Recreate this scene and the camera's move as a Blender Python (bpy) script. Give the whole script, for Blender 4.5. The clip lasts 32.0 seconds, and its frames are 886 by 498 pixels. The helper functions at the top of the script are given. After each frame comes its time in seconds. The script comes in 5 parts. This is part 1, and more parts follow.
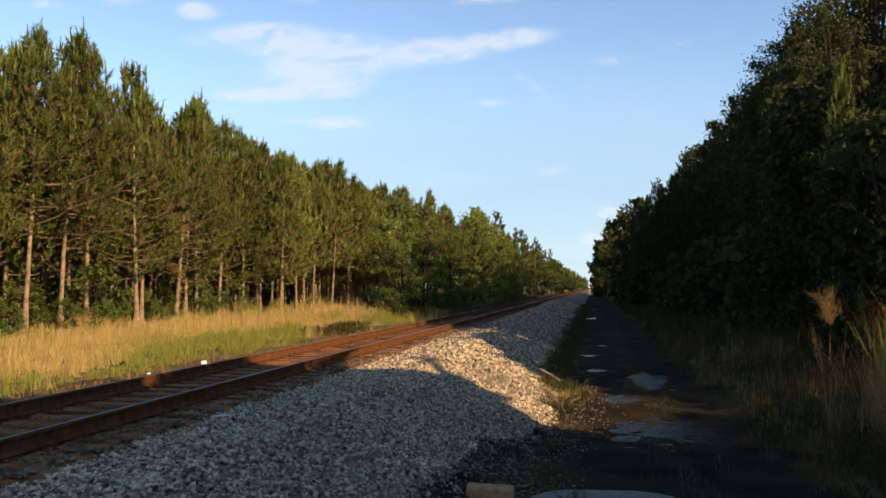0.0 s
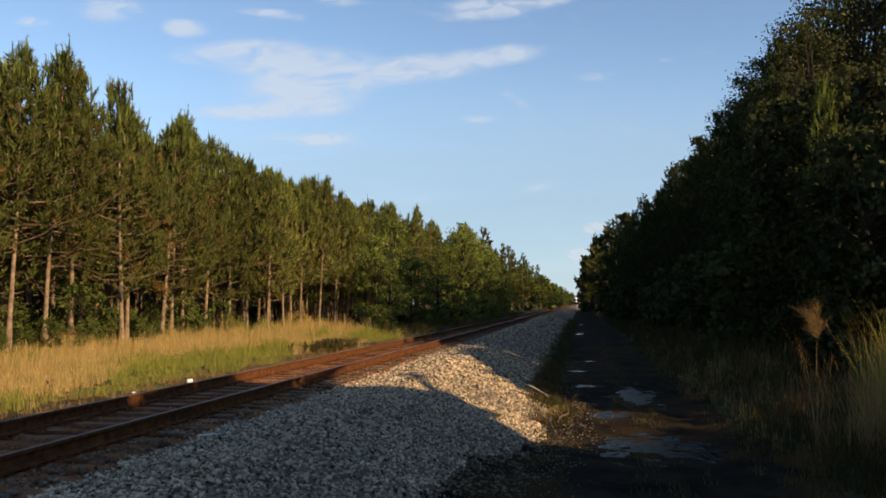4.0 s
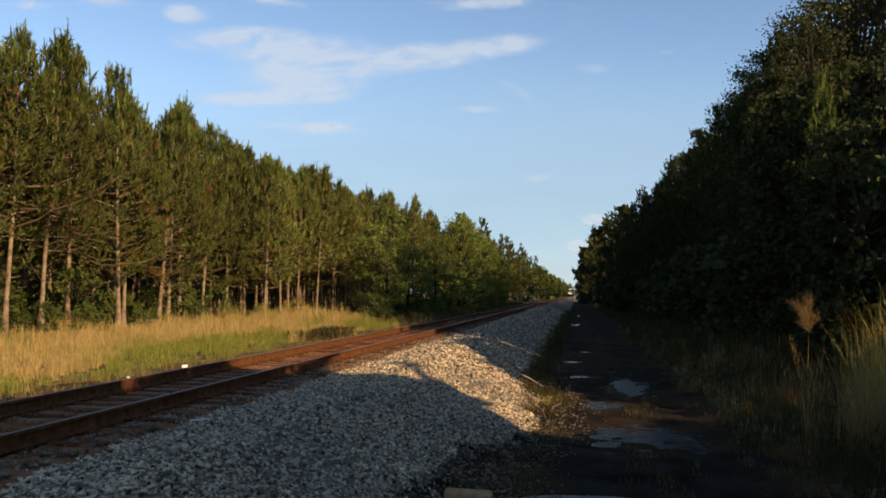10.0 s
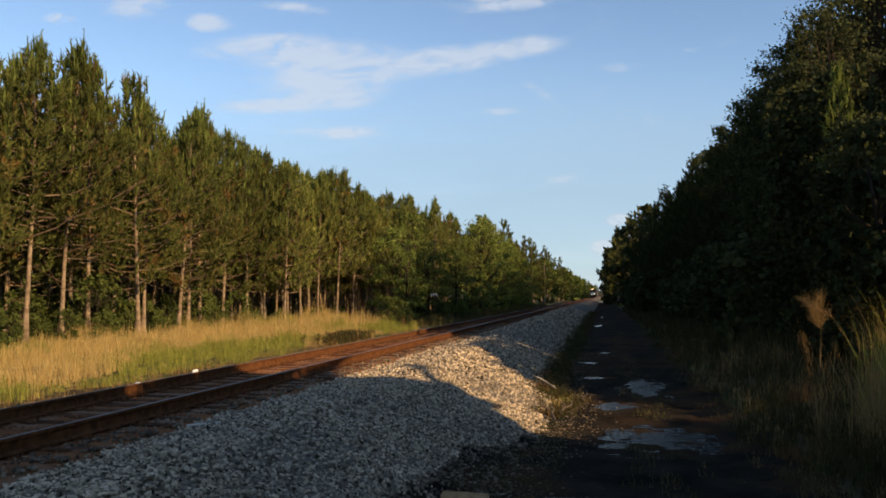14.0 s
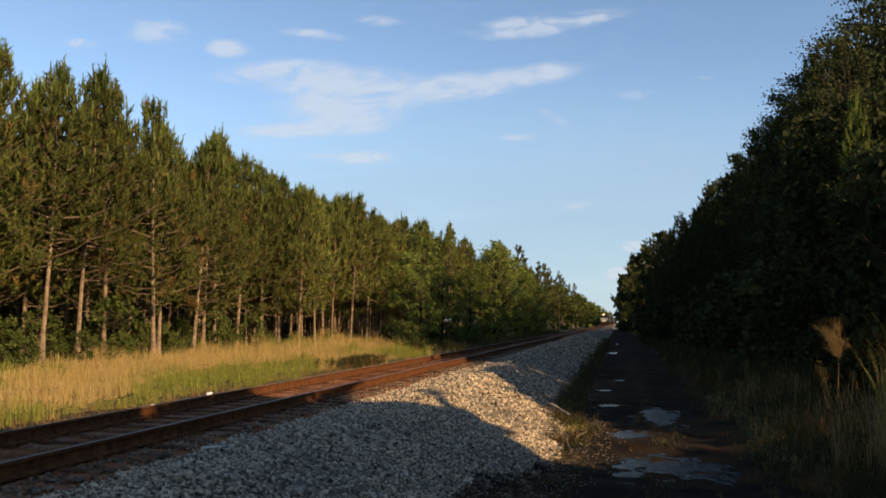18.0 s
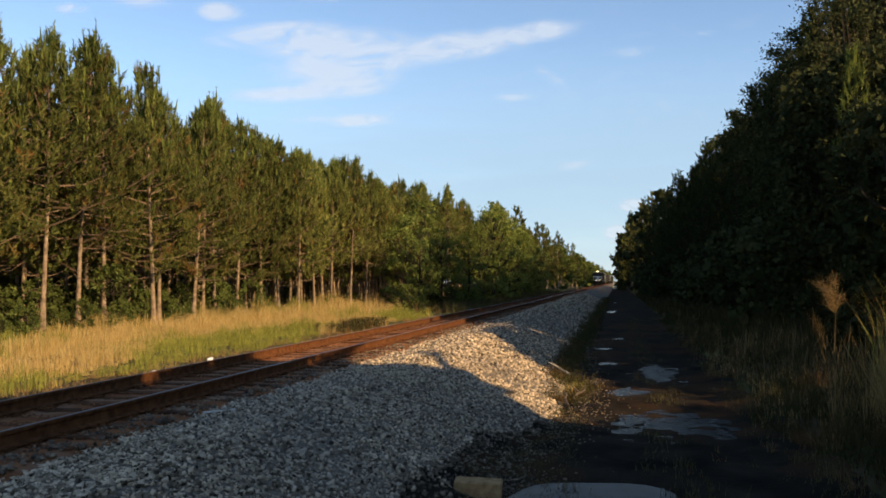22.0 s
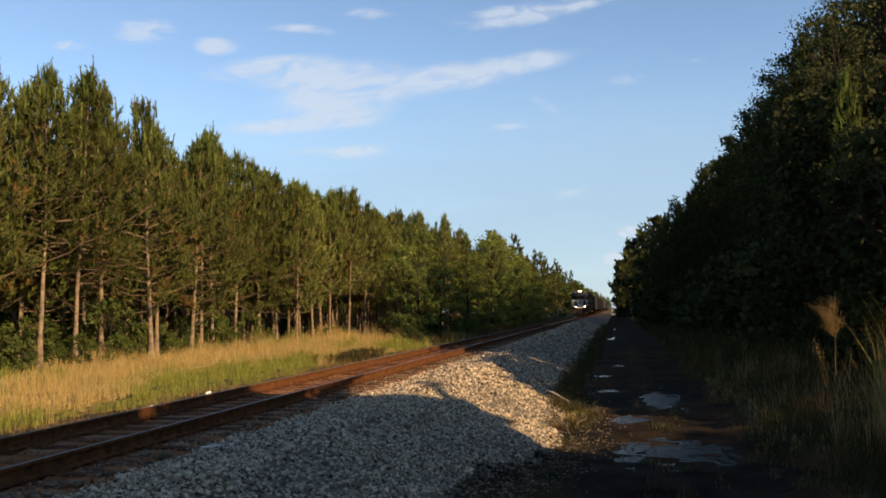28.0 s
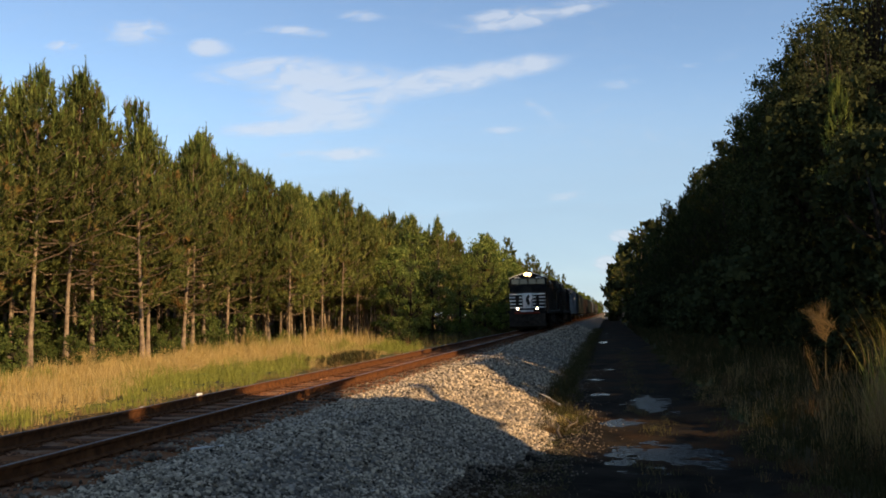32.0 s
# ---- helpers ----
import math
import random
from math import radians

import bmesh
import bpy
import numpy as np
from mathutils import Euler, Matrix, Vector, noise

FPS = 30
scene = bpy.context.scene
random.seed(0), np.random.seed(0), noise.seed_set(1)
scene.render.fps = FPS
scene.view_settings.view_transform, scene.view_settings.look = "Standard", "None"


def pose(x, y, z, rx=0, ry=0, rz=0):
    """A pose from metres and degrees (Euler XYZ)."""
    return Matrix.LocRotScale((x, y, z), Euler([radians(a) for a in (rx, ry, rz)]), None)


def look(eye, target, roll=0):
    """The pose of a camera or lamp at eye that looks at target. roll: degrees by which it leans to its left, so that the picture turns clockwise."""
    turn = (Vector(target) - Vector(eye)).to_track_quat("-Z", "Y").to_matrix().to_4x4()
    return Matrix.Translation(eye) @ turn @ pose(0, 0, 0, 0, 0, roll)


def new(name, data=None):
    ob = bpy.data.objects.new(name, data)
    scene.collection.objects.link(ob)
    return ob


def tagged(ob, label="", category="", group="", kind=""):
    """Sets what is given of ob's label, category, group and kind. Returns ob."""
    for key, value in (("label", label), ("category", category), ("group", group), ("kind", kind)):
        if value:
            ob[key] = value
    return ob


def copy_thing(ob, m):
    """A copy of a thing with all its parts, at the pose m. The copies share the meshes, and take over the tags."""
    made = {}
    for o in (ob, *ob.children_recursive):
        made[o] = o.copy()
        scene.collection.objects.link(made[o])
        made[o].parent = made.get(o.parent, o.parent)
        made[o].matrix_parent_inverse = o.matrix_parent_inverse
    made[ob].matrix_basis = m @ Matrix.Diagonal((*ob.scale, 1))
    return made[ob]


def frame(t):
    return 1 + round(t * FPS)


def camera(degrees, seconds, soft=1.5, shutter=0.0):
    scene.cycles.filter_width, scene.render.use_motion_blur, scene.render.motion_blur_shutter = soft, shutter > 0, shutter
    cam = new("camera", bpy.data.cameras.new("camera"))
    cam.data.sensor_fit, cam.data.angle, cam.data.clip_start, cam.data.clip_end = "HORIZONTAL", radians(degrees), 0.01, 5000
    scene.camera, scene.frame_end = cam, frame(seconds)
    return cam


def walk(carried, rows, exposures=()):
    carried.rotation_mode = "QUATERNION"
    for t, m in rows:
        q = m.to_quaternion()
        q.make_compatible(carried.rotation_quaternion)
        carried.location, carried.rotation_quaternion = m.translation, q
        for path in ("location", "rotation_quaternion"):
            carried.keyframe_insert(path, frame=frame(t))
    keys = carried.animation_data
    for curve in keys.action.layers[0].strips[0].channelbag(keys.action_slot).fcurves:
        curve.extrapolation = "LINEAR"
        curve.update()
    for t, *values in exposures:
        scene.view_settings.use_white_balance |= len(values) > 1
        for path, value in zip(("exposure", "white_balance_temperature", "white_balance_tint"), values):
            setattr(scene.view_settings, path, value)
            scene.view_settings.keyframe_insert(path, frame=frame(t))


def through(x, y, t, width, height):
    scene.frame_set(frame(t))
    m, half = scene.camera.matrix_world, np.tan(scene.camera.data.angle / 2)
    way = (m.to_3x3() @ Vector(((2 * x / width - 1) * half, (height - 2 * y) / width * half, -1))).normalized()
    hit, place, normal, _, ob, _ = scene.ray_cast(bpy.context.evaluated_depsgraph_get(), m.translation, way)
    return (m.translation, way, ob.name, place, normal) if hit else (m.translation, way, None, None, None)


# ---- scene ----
cam = camera(56.0, 32.0, 1.75)
PATH = [
    (0, (-1.237, -0.079, 1.382), (-1.59, 1.887, 1.473), 0.2),
    (0.5, (-1.236, -0.096, 1.39), (-1.575, 1.872, 1.502), 0.1),
    (1, (-1.237, -0.093, 1.391), (-1.564, 1.877, 1.509), -0.1),
    (1.5, (-1.235, -0.101, 1.394), (-1.547, 1.871, 1.514), -0.4),
    (2, (-1.236, -0.067, 1.388), (-1.551, 1.904, 1.509), -0.7),
    (2.5, (-1.224, -0.059, 1.385), (-1.54, 1.912, 1.517), -0.7),
    (3, (-1.237, -0.068, 1.381), (-1.55, 1.903, 1.515), -0.4),
    (3.5, (-1.24, -0.069, 1.386), (-1.561, 1.901, 1.516), -0.2),
    (5.5, (-1.239, -0.072, 1.376), (-1.561, 1.898, 1.505), -0.0),
    (6, (-1.232, -0.072, 1.378), (-1.55, 1.898, 1.508), -0.1),
    (6.5, (-1.228, -0.072, 1.379), (-1.54, 1.899, 1.508), -0.1),
    (7, (-1.217, -0.064, 1.374), (-1.529, 1.907, 1.497), -0.2),
    (7.5, (-1.216, -0.046, 1.377), (-1.52, 1.927, 1.499), -0.2),
    (8, (-1.22, -0.059, 1.382), (-1.517, 1.915, 1.508), 0.1),
    (8.5, (-1.227, -0.059, 1.382), (-1.539, 1.912, 1.516), 0.2),
    (9, (-1.209, -0.059, 1.384), (-1.522, 1.911, 1.525), -0.0),
    (9.5, (-1.182, -0.057, 1.378), (-1.491, 1.914, 1.525), -0.1),
    (10, (-1.17, -0.079, 1.372), (-1.49, 1.892, 1.477), 0.6),
    (10.5, (-1.169, -0.083, 1.383), (-1.486, 1.889, 1.482), -0.0),
    (11, (-1.214, -0.04, 1.403), (-1.507, 1.935, 1.523), -0.6),
    (11.5, (-1.219, -0.03, 1.399), (-1.479, 1.949, 1.52), -1.3),
    (12, (-1.139, 0.015, 1.382), (-1.457, 1.986, 1.501), -0.5),
    (12.5, (-1.02, 0.028, 1.38), (-1.372, 1.994, 1.486), 0.5),
    (13, (-0.982, 0.061, 1.382), (-1.299, 2.031, 1.515), -0.3),
    (13.5, (-0.944, 0.092, 1.364), (-1.262, 2.063, 1.491), -1.5),
    (14, (-0.847, 0.103, 1.345), (-1.225, 2.064, 1.457), -0.2),
    (14.5, (-0.834, 0.113, 1.357), (-1.236, 2.069, 1.469), -0.3),
    (16.5, (-0.838, 0.088, 1.353), (-1.259, 2.037, 1.51), 0.8),
    (17, (-0.844, 0.084, 1.354), (-1.261, 2.033, 1.516), 1.0),
    (17.5, (-0.838, 0.075, 1.355), (-1.242, 2.026, 1.527), 0.8),
    (18, (-0.853, 0.065, 1.343), (-1.264, 2.015, 1.515), 0.4),
    (18.5, (-0.834, 0.084, 1.343), (-1.319, 2.021, 1.449), -0.5),
    (19, (-0.829, 0.081, 1.346), (-1.285, 2.023, 1.478), -0.8),
    (19.5, (-0.832, 0.093, 1.333), (-1.251, 2.045, 1.458), -0.9),
    (20, (-0.808, 0.119, 1.343), (-1.22, 2.073, 1.451), -0.5),
    (20.5, (-0.834, 0.098, 1.333), (-1.232, 2.056, 1.414), -0.4),
    (21, (-0.823, 0.095, 1.339), (-1.237, 2.051, 1.413), -0.6),
    (21.5, (-0.829, 0.091, 1.343), (-1.24, 2.047, 1.417), -0.6),
    (22, (-0.831, 0.086, 1.344), (-1.24, 2.042, 1.425), -0.6),
    (22.5, (-0.825, 0.086, 1.341), (-1.225, 2.044, 1.428), -0.8),
    (23, (-0.814, 0.097, 1.347), (-1.202, 2.056, 1.445), -0.9),
    (23.5, (-0.817, 0.099, 1.36), (-1.185, 2.061, 1.473), -0.8),
    (24, (-0.827, 0.092, 1.352), (-1.184, 2.056, 1.462), -0.7),
    (24.5, (-0.829, 0.104, 1.352), (-1.197, 2.067, 1.453), -0.8),
    (25, (-0.82, 0.094, 1.352), (-1.195, 2.056, 1.461), -1.0),
    (25.5, (-0.83, 0.092, 1.356), (-1.209, 2.053, 1.477), -1.0),
    (26, (-0.825, 0.095, 1.348), (-1.209, 2.053, 1.479), -1.1),
    (26.5, (-0.822, 0.102, 1.351), (-1.213, 2.058, 1.487), -1.2),
    (28.5, (-0.828, 0.089, 1.346), (-1.231, 2.042, 1.499), -1.5),
    (29, (-0.814, 0.082, 1.348), (-1.217, 2.035, 1.499), -1.5),
    (29.5, (-0.817, 0.089, 1.353), (-1.216, 2.043, 1.504), -1.6),
    (30, (-0.809, 0.099, 1.353), (-1.211, 2.051, 1.515), -2.0),
    (30.5, (-0.806, 0.097, 1.349), (-1.197, 2.052, 1.511), -2.1),
    (31, (-0.814, 0.085, 1.346), (-1.2, 2.04, 1.511), -1.8),
    (31.5, (-0.806, 0.085, 1.345), (-1.192, 2.041, 1.507), -1.6),
    (32, (-0.818, 0.1, 1.336), (-1.203, 2.056, 1.494), -1.2),
]
EXPOSURES = [(0, 0.93, 6780, 9), (0.6, 0.74, 6780, 9), (1.2, 0.63, 6780, 9), (20, 0.63, 6780, 9), (21, 0.70, 6780, 9), (22, 0.80, 6780, 9), (23, 0.81, 6780, 9),
             (24, 0.72, 6780, 9), (26, 0.69, 6780, 9), (32, 0.71, 6780, 9)]
walk(cam, [(t, look(eye, target, roll)) for t, eye, target, roll in PATH], EXPOSURES)
# ---- light ----
SUN_UP, SUN_AZ = 25.5, 118.0   # elevation; azimuth clockwise from +y
world = bpy.data.worlds.new("world")
scene.world = world
world.use_nodes = True
wn = world.node_tree
sky = wn.nodes.new("ShaderNodeTexSky")
sky.sky_type = "NISHITA"
sky.sun_disc = False
sky.sun_elevation, sky.sun_rotation = radians(SUN_UP), radians(SUN_AZ)
sky.air_density, sky.dust_density, sky.ozone_density = 1.0, 0.15, 2.0
sky.altitude = 1100
wn.links.new(sky.outputs[0], wn.nodes["Background"].inputs[0])
wn.nodes["Background"].inputs[1].default_value = 0.119
sun_data = bpy.data.lights.new("sun", "SUN")
sun_data.energy, sun_data.angle, sun_data.color = 4.6, radians(0.6), (1.0, 0.72, 0.405)
sun = new("sun", sun_data)
sun_way = Vector((math.sin(radians(SUN_AZ)) * math.cos(radians(SUN_UP)), math.cos(radians(SUN_AZ)) * math.cos(radians(SUN_UP)), math.sin(radians(SUN_UP))))
sun.matrix_world = look(sun_way * 60, (0, 0, 0))

# ---- materials ----
def node_mat(name):
    m = bpy.data.materials.new(name)
    m.use_nodes = True
    nt = m.node_tree
    return m, nt, nt.nodes["Principled BSDF"]


def surf(name, a, b, scale=6.0, rough=0.8, metal=0.0, bump=0.3, fine=60.0, rnd=0.0, island=0.0, c=None, cscale=0.7, spec=0.04):
    """Two colours by noise, a third in large stains, fine relief; rnd or island varies the value piece by piece."""
    m, nt, bs = node_mat(name)
    N, L = nt.nodes.new, nt.links.new
    co = N("ShaderNodeTexCoord")
    geo = N("ShaderNodeNewGeometry")
    n1 = N("ShaderNodeTexNoise"); n1.inputs["Scale"].default_value = scale; n1.inputs["Detail"].default_value = 6
    L(geo.outputs["Position"] if rnd == 0 else co.outputs["Object"], n1.inputs["Vector"])
    ramp = N("ShaderNodeValToRGB")
    ramp.color_ramp.elements[0].position, ramp.color_ramp.elements[1].position = 0.32, 0.68
    ramp.color_ramp.elements[0].color, ramp.color_ramp.elements[1].color = (*a, 1), (*b, 1)
    L(n1.outputs["Fac"], ramp.inputs[0])
    col = ramp.outputs[0]
    if c:
        n3 = N("ShaderNodeTexNoise"); n3.inputs["Scale"].default_value = cscale; n3.inputs["Detail"].default_value = 4
        L(geo.outputs["Position"], n3.inputs["Vector"])
        mr = N("ShaderNodeMapRange"); mr.inputs[1].default_value, mr.inputs[2].default_value = 0.48, 0.62
        L(n3.outputs["Fac"], mr.inputs[0])
        mx = N("ShaderNodeMix"); mx.data_type = "RGBA"
        L(mr.outputs[0], mx.inputs[0]); L(col, mx.inputs[6]); mx.inputs[7].default_value = (*c, 1)
        col = mx.outputs[2]
    if rnd or island:
        hs = N("ShaderNodeHueSaturation")
        r2 = N("ShaderNodeMapRange")
        amount = rnd or island
        r2.inputs[3].default_value, r2.inputs[4].default_value = 1 - amount, 1 + amount
        L(N("ShaderNodeObjectInfo").outputs["Random"] if rnd else geo.outputs["Random Per Island"], r2.inputs[0])
        L(r2.outputs[0], hs.inputs["Value"]); L(col, hs.inputs["Color"])
        col = hs.outputs[0]
    L(col, bs.inputs["Base Color"])
    bs.inputs["Roughness"].default_value, bs.inputs["Metallic"].default_value = rough, metal
    bs.inputs["Specular IOR Level"].default_value = spec
    if bump:
        n2 = N("ShaderNodeTexNoise"); n2.inputs["Scale"].default_value = fine; n2.inputs["Detail"].default_value = 5
        L(geo.outputs["Position"] if rnd == 0 else co.outputs["Object"], n2.inputs["Vector"])
        bp = N("ShaderNodeBump"); bp.inputs["Strength"].default_value = bump; bp.inputs["Distance"].default_value = 0.03
        L(n2.outputs["Fac"], bp.inputs["Height"]); L(bp.outputs[0], bs.inputs["Normal"])
    return m


def foliage(name, a, b, through=0.3, dead=None, share=0.0):
    """Leaves: colour by piece and by plant, some light passing through; dead: a share of browned ones."""
    m, nt, bs = node_mat(name)
    N, L = nt.nodes.new, nt.links.new
    nt.nodes.remove(bs)
    geo, inf = N("ShaderNodeNewGeometry"), N("ShaderNodeObjectInfo")
    mx = N("ShaderNodeMix"); mx.data_type = "RGBA"
    L(geo.outputs["Random Per Island"], mx.inputs[0]); mx.inputs[6].default_value, mx.inputs[7].default_value = (*a, 1), (*b, 1)
    col = mx.outputs[2]
    if dead:
        big = N("ShaderNodeTexNoise"); big.inputs["Scale"].default_value = 0.9; big.inputs["Detail"].default_value = 2
        L(geo.outputs["Position"], big.inputs["Vector"])
        mr = N("ShaderNodeMapRange"); mr.inputs[1].default_value, mr.inputs[2].default_value = 0.62 - share, 0.74 - share
        L(big.outputs["Fac"], mr.inputs[0])
        m2 = N("ShaderNodeMix"); m2.data_type = "RGBA"
        L(mr.outputs[0], m2.inputs[0]); L(col, m2.inputs[6]); m2.inputs[7].default_value = (*dead, 1)
        col = m2.outputs[2]
    hs = N("ShaderNodeHueSaturation"); r2 = N("ShaderNodeMapRange")
    r2.inputs[3].default_value, r2.inputs[4].default_value = 0.7, 1.25
    L(inf.outputs["Random"], r2.inputs[0]); L(r2.outputs[0], hs.inputs["Value"]); L(col, hs.inputs["Color"])
    d, t, ms, out = N("ShaderNodeBsdfDiffuse"), N("ShaderNodeBsdfTranslucent"), N("ShaderNodeMixShader"), nt.nodes["Material Output"]
    L(hs.outputs[0], d.inputs[0]); L(hs.outputs[0], t.inputs[0])
    ms.inputs[0].default_value = through
    L(d.outputs[0], ms.inputs[1]); L(t.outputs[0], ms.inputs[2]); L(ms.outputs[0], out.inputs[0])
    return m


def glow(name, color, strength):
    m, nt, bs = node_mat(name)
    bs.inputs["Base Color"].default_value = (*color, 1)
    bs.inputs["Emission Color"].default_value = (*color, 1)
    bs.inputs["Emission Strength"].default_value = strength
    return m


M = {
    "ground": surf("soil_and_litter", (0.045, 0.035, 0.02), (0.10, 0.075, 0.04), 1.5, 0.95, bump=0.6, fine=9, c=(0.07, 0.09, 0.03), cscale=0.3),
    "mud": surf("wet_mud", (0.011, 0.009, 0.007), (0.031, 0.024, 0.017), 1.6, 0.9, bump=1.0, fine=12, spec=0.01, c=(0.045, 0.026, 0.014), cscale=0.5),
    # bed colour darkened for the shade in the gaps between the stones
    "ballast": surf("gravel_bed", (0.06, 0.048, 0.036), (0.28, 0.225, 0.165), 22, 0.9, bump=1.0, fine=20, c=(0.17, 0.145, 0.115), cscale=0.25),
    "stone": surf("crushed_granite", (0.28, 0.213, 0.142), (0.44, 0.345, 0.238), 3, 0.85, bump=0.2, fine=60, island=0.92, c=(0.31, 0.245, 0.175), cscale=0.3),
    "rustbed": surf("rust_stained_bed", (0.14, 0.055, 0.024), (0.27, 0.112, 0.045), 5, 0.95, bump=0.9, fine=25, c=(0.24, 0.135, 0.08), cscale=1.6),
    "tie": surf("old_timber", (0.045, 0.022, 0.013), (0.13, 0.060, 0.031), 7, 0.9, bump=0.6, fine=40, rnd=0.35),
    "rust": surf("rusted_steel", (0.065, 0.027, 0.012), (0.15, 0.061, 0.024), 9, 0.8, bump=0.3, fine=80),
    "railhead": surf("polished_rail", (0.13, 0.115, 0.105), (0.22, 0.20, 0.19), 20, 0.5, 1.0, bump=0.05),
    "limb": surf("pine_limb_bark", (0.09, 0.060, 0.040), (0.22, 0.152, 0.10), 7, 0.9, bump=0.5, fine=30),
    "bark": surf("pine_bark", (0.12, 0.083, 0.056), (0.31, 0.225, 0.15), 5, 0.9, bump=0.9, fine=18),
    # bark colour with the shade inside the crowns put into it
    "shadebark": surf("shade_dark_bark", (0.018, 0.014, 0.010), (0.05, 0.038, 0.027), 6, 0.9, bump=0.8, fine=22),
    "darkbark": surf("oak_bark", (0.07, 0.055, 0.04), (0.16, 0.12, 0.085), 6, 0.9, bump=0.8, fine=22),
    "needles": foliage("pine_needles", (0.050, 0.066, 0.019), (0.175, 0.172, 0.050), 0.35, (0.22, 0.125, 0.045), 0.03),
    # pine needles brightened: the sunlight on the bushy pines is in this colour
    "sunny": foliage("sunlit_pine_needles", (0.090, 0.108, 0.030), (0.27, 0.26, 0.075), 0.4, (0.24, 0.14, 0.05), 0.0),
    "candles": foliage("young_needles", (0.075, 0.105, 0.026), (0.20, 0.225, 0.058), 0.4),
    "leaves": foliage("broad_leaves", (0.07, 0.105, 0.023), (0.215, 0.235, 0.062), 0.35),
    "underleaves": foliage("underwood_leaves", (0.045, 0.068, 0.018), (0.135, 0.150, 0.044), 0.3),
    # next three: leaf colours darkened to put the wood's shade into them
    "darkleaves": foliage("shade_dark_leaves", (0.036, 0.043, 0.019), (0.096, 0.096, 0.038), 0.15),
    "thicketleaves": foliage("shade_dark_thicket_leaves", (0.024, 0.031, 0.014), (0.060, 0.064, 0.026), 0.14),
    "shadeneedles": foliage("shade_dark_needles", (0.017, 0.024, 0.010), (0.050, 0.055, 0.021), 0.14),
    "sedge": foliage("brown_sedge", (0.20, 0.125, 0.055), (0.42, 0.28, 0.12), 0.35),
    "straw": foliage("dry_grass", (0.43, 0.285, 0.10), (0.73, 0.54, 0.23), 0.4),
    "grass": foliage("green_grass", (0.18, 0.20, 0.04), (0.40, 0.38, 0.09), 0.4),
    "weeds": foliage("dull_weeds", (0.04, 0.043, 0.016), (0.12, 0.098, 0.042), 0.3, (0.17, 0.10, 0.045), 0.06),
}


def water_mat(name, ripple):
    m, nt, bs = node_mat(name)
    N, L = nt.nodes.new, nt.links.new
    bs.inputs["Base Color"].default_value = (0.008, 0.007, 0.006, 1)
    bs.inputs["Roughness"].default_value, bs.inputs["IOR"].default_value = 0.12, 1.33
    bs.inputs["Specular IOR Level"].default_value = 0.02
    geo, n = N("ShaderNodeNewGeometry"), N("ShaderNodeTexNoise")
    n.inputs["Scale"].default_value = 7
    st = N("ShaderNodeVectorMath"); st.operation = "MULTIPLY"; st.inputs[1].default_value = (0.9, 1.2, 1)
    L(geo.outputs["Position"], st.inputs[0]); L(st.outputs[0], n.inputs["Vector"])
    bp = N("ShaderNodeBump"); bp.inputs["Strength"].default_value, bp.inputs["Distance"].default_value = ripple, 0.03
    L(n.outputs["Fac"], bp.inputs["Height"]); L(bp.outputs[0], bs.inputs["Normal"])
    return m


M["water"] = water_mat("muddy_water", 1.0)
M["stillwater"] = water_mat("still_muddy_water", 0.12)

# ---- building helpers ----
rng = np.random.default_rng(7)


def mesh_ob(name, verts, faces, material, parent=None, label="", smooth=False):
    me = bpy.data.meshes.new(name)
    me.from_pydata(verts, [], faces)
    for one in (material if isinstance(material, (list, tuple)) else [material]):
        me.materials.append(one)
    if smooth:
        me.polygons.foreach_set("use_smooth", [True] * len(me.polygons))
    ob = new(name, me)
    ob.parent = parent
    return tagged(ob, label) if label else ob


def tri_mesh(name, V, material):
    """A mesh of loose triangles from an array (n, 3, 3)."""
    me = bpy.data.meshes.new(name)
    n = len(V)
    me.vertices.add(3 * n); me.loops.add(3 * n); me.polygons.add(n)
    me.vertices.foreach_set("co", np.ascontiguousarray(V, np.float32).ravel())
    me.loops.foreach_set("vertex_index", np.arange(3 * n, dtype=np.int32))
    me.polygons.foreach_set("loop_start", np.arange(0, 3 * n, 3, dtype=np.int32))
    me.update(calc_edges=True)
    me.materials.append(material)
    return me


def quad_mesh(name, V, material):
    """A mesh of loose four-sided leaves from an array (n, 4, 3)."""
    me = bpy.data.meshes.new(name)
    n = len(V)
    me.vertices.add(4 * n); me.loops.add(4 * n); me.polygons.add(n)
    me.vertices.foreach_set("co", np.ascontiguousarray(V, np.float32).ravel())
    me.loops.foreach_set("vertex_index", np.arange(4 * n, dtype=np.int32))
    me.polygons.foreach_set("loop_start", np.arange(0, 4 * n, 4, dtype=np.int32))
    me.update(calc_edges=True)
    me.materials.append(material)
    return me


def part(name, bm, material, parent, label=""):
    me = bpy.data.meshes.new(name)
    bm.to_mesh(me)
    bm.free()
    me.materials.append(material)
    ob = new(name, me)
    ob.parent = parent
    return tagged(ob, label) if label else ob


def box_bm(boxes, bevel=0.0):
    """One bmesh of bevelled boxes (x0, x1, y0, y1, z0, z1)."""
    bm = bmesh.new()
    for x0, x1, y0, y1, z0, z1 in boxes:
        m = Matrix.Translation(((x0 + x1) / 2, (y0 + y1) / 2, (z0 + z1) / 2)) @ Matrix.Diagonal((x1 - x0, y1 - y0, z1 - z0, 1))
        bmesh.ops.create_cube(bm, size=1, matrix=m)
    if bevel:
        bmesh.ops.bevel(bm, geom=bm.edges[:], offset=bevel, segments=1, affect="EDGES")
    return bm


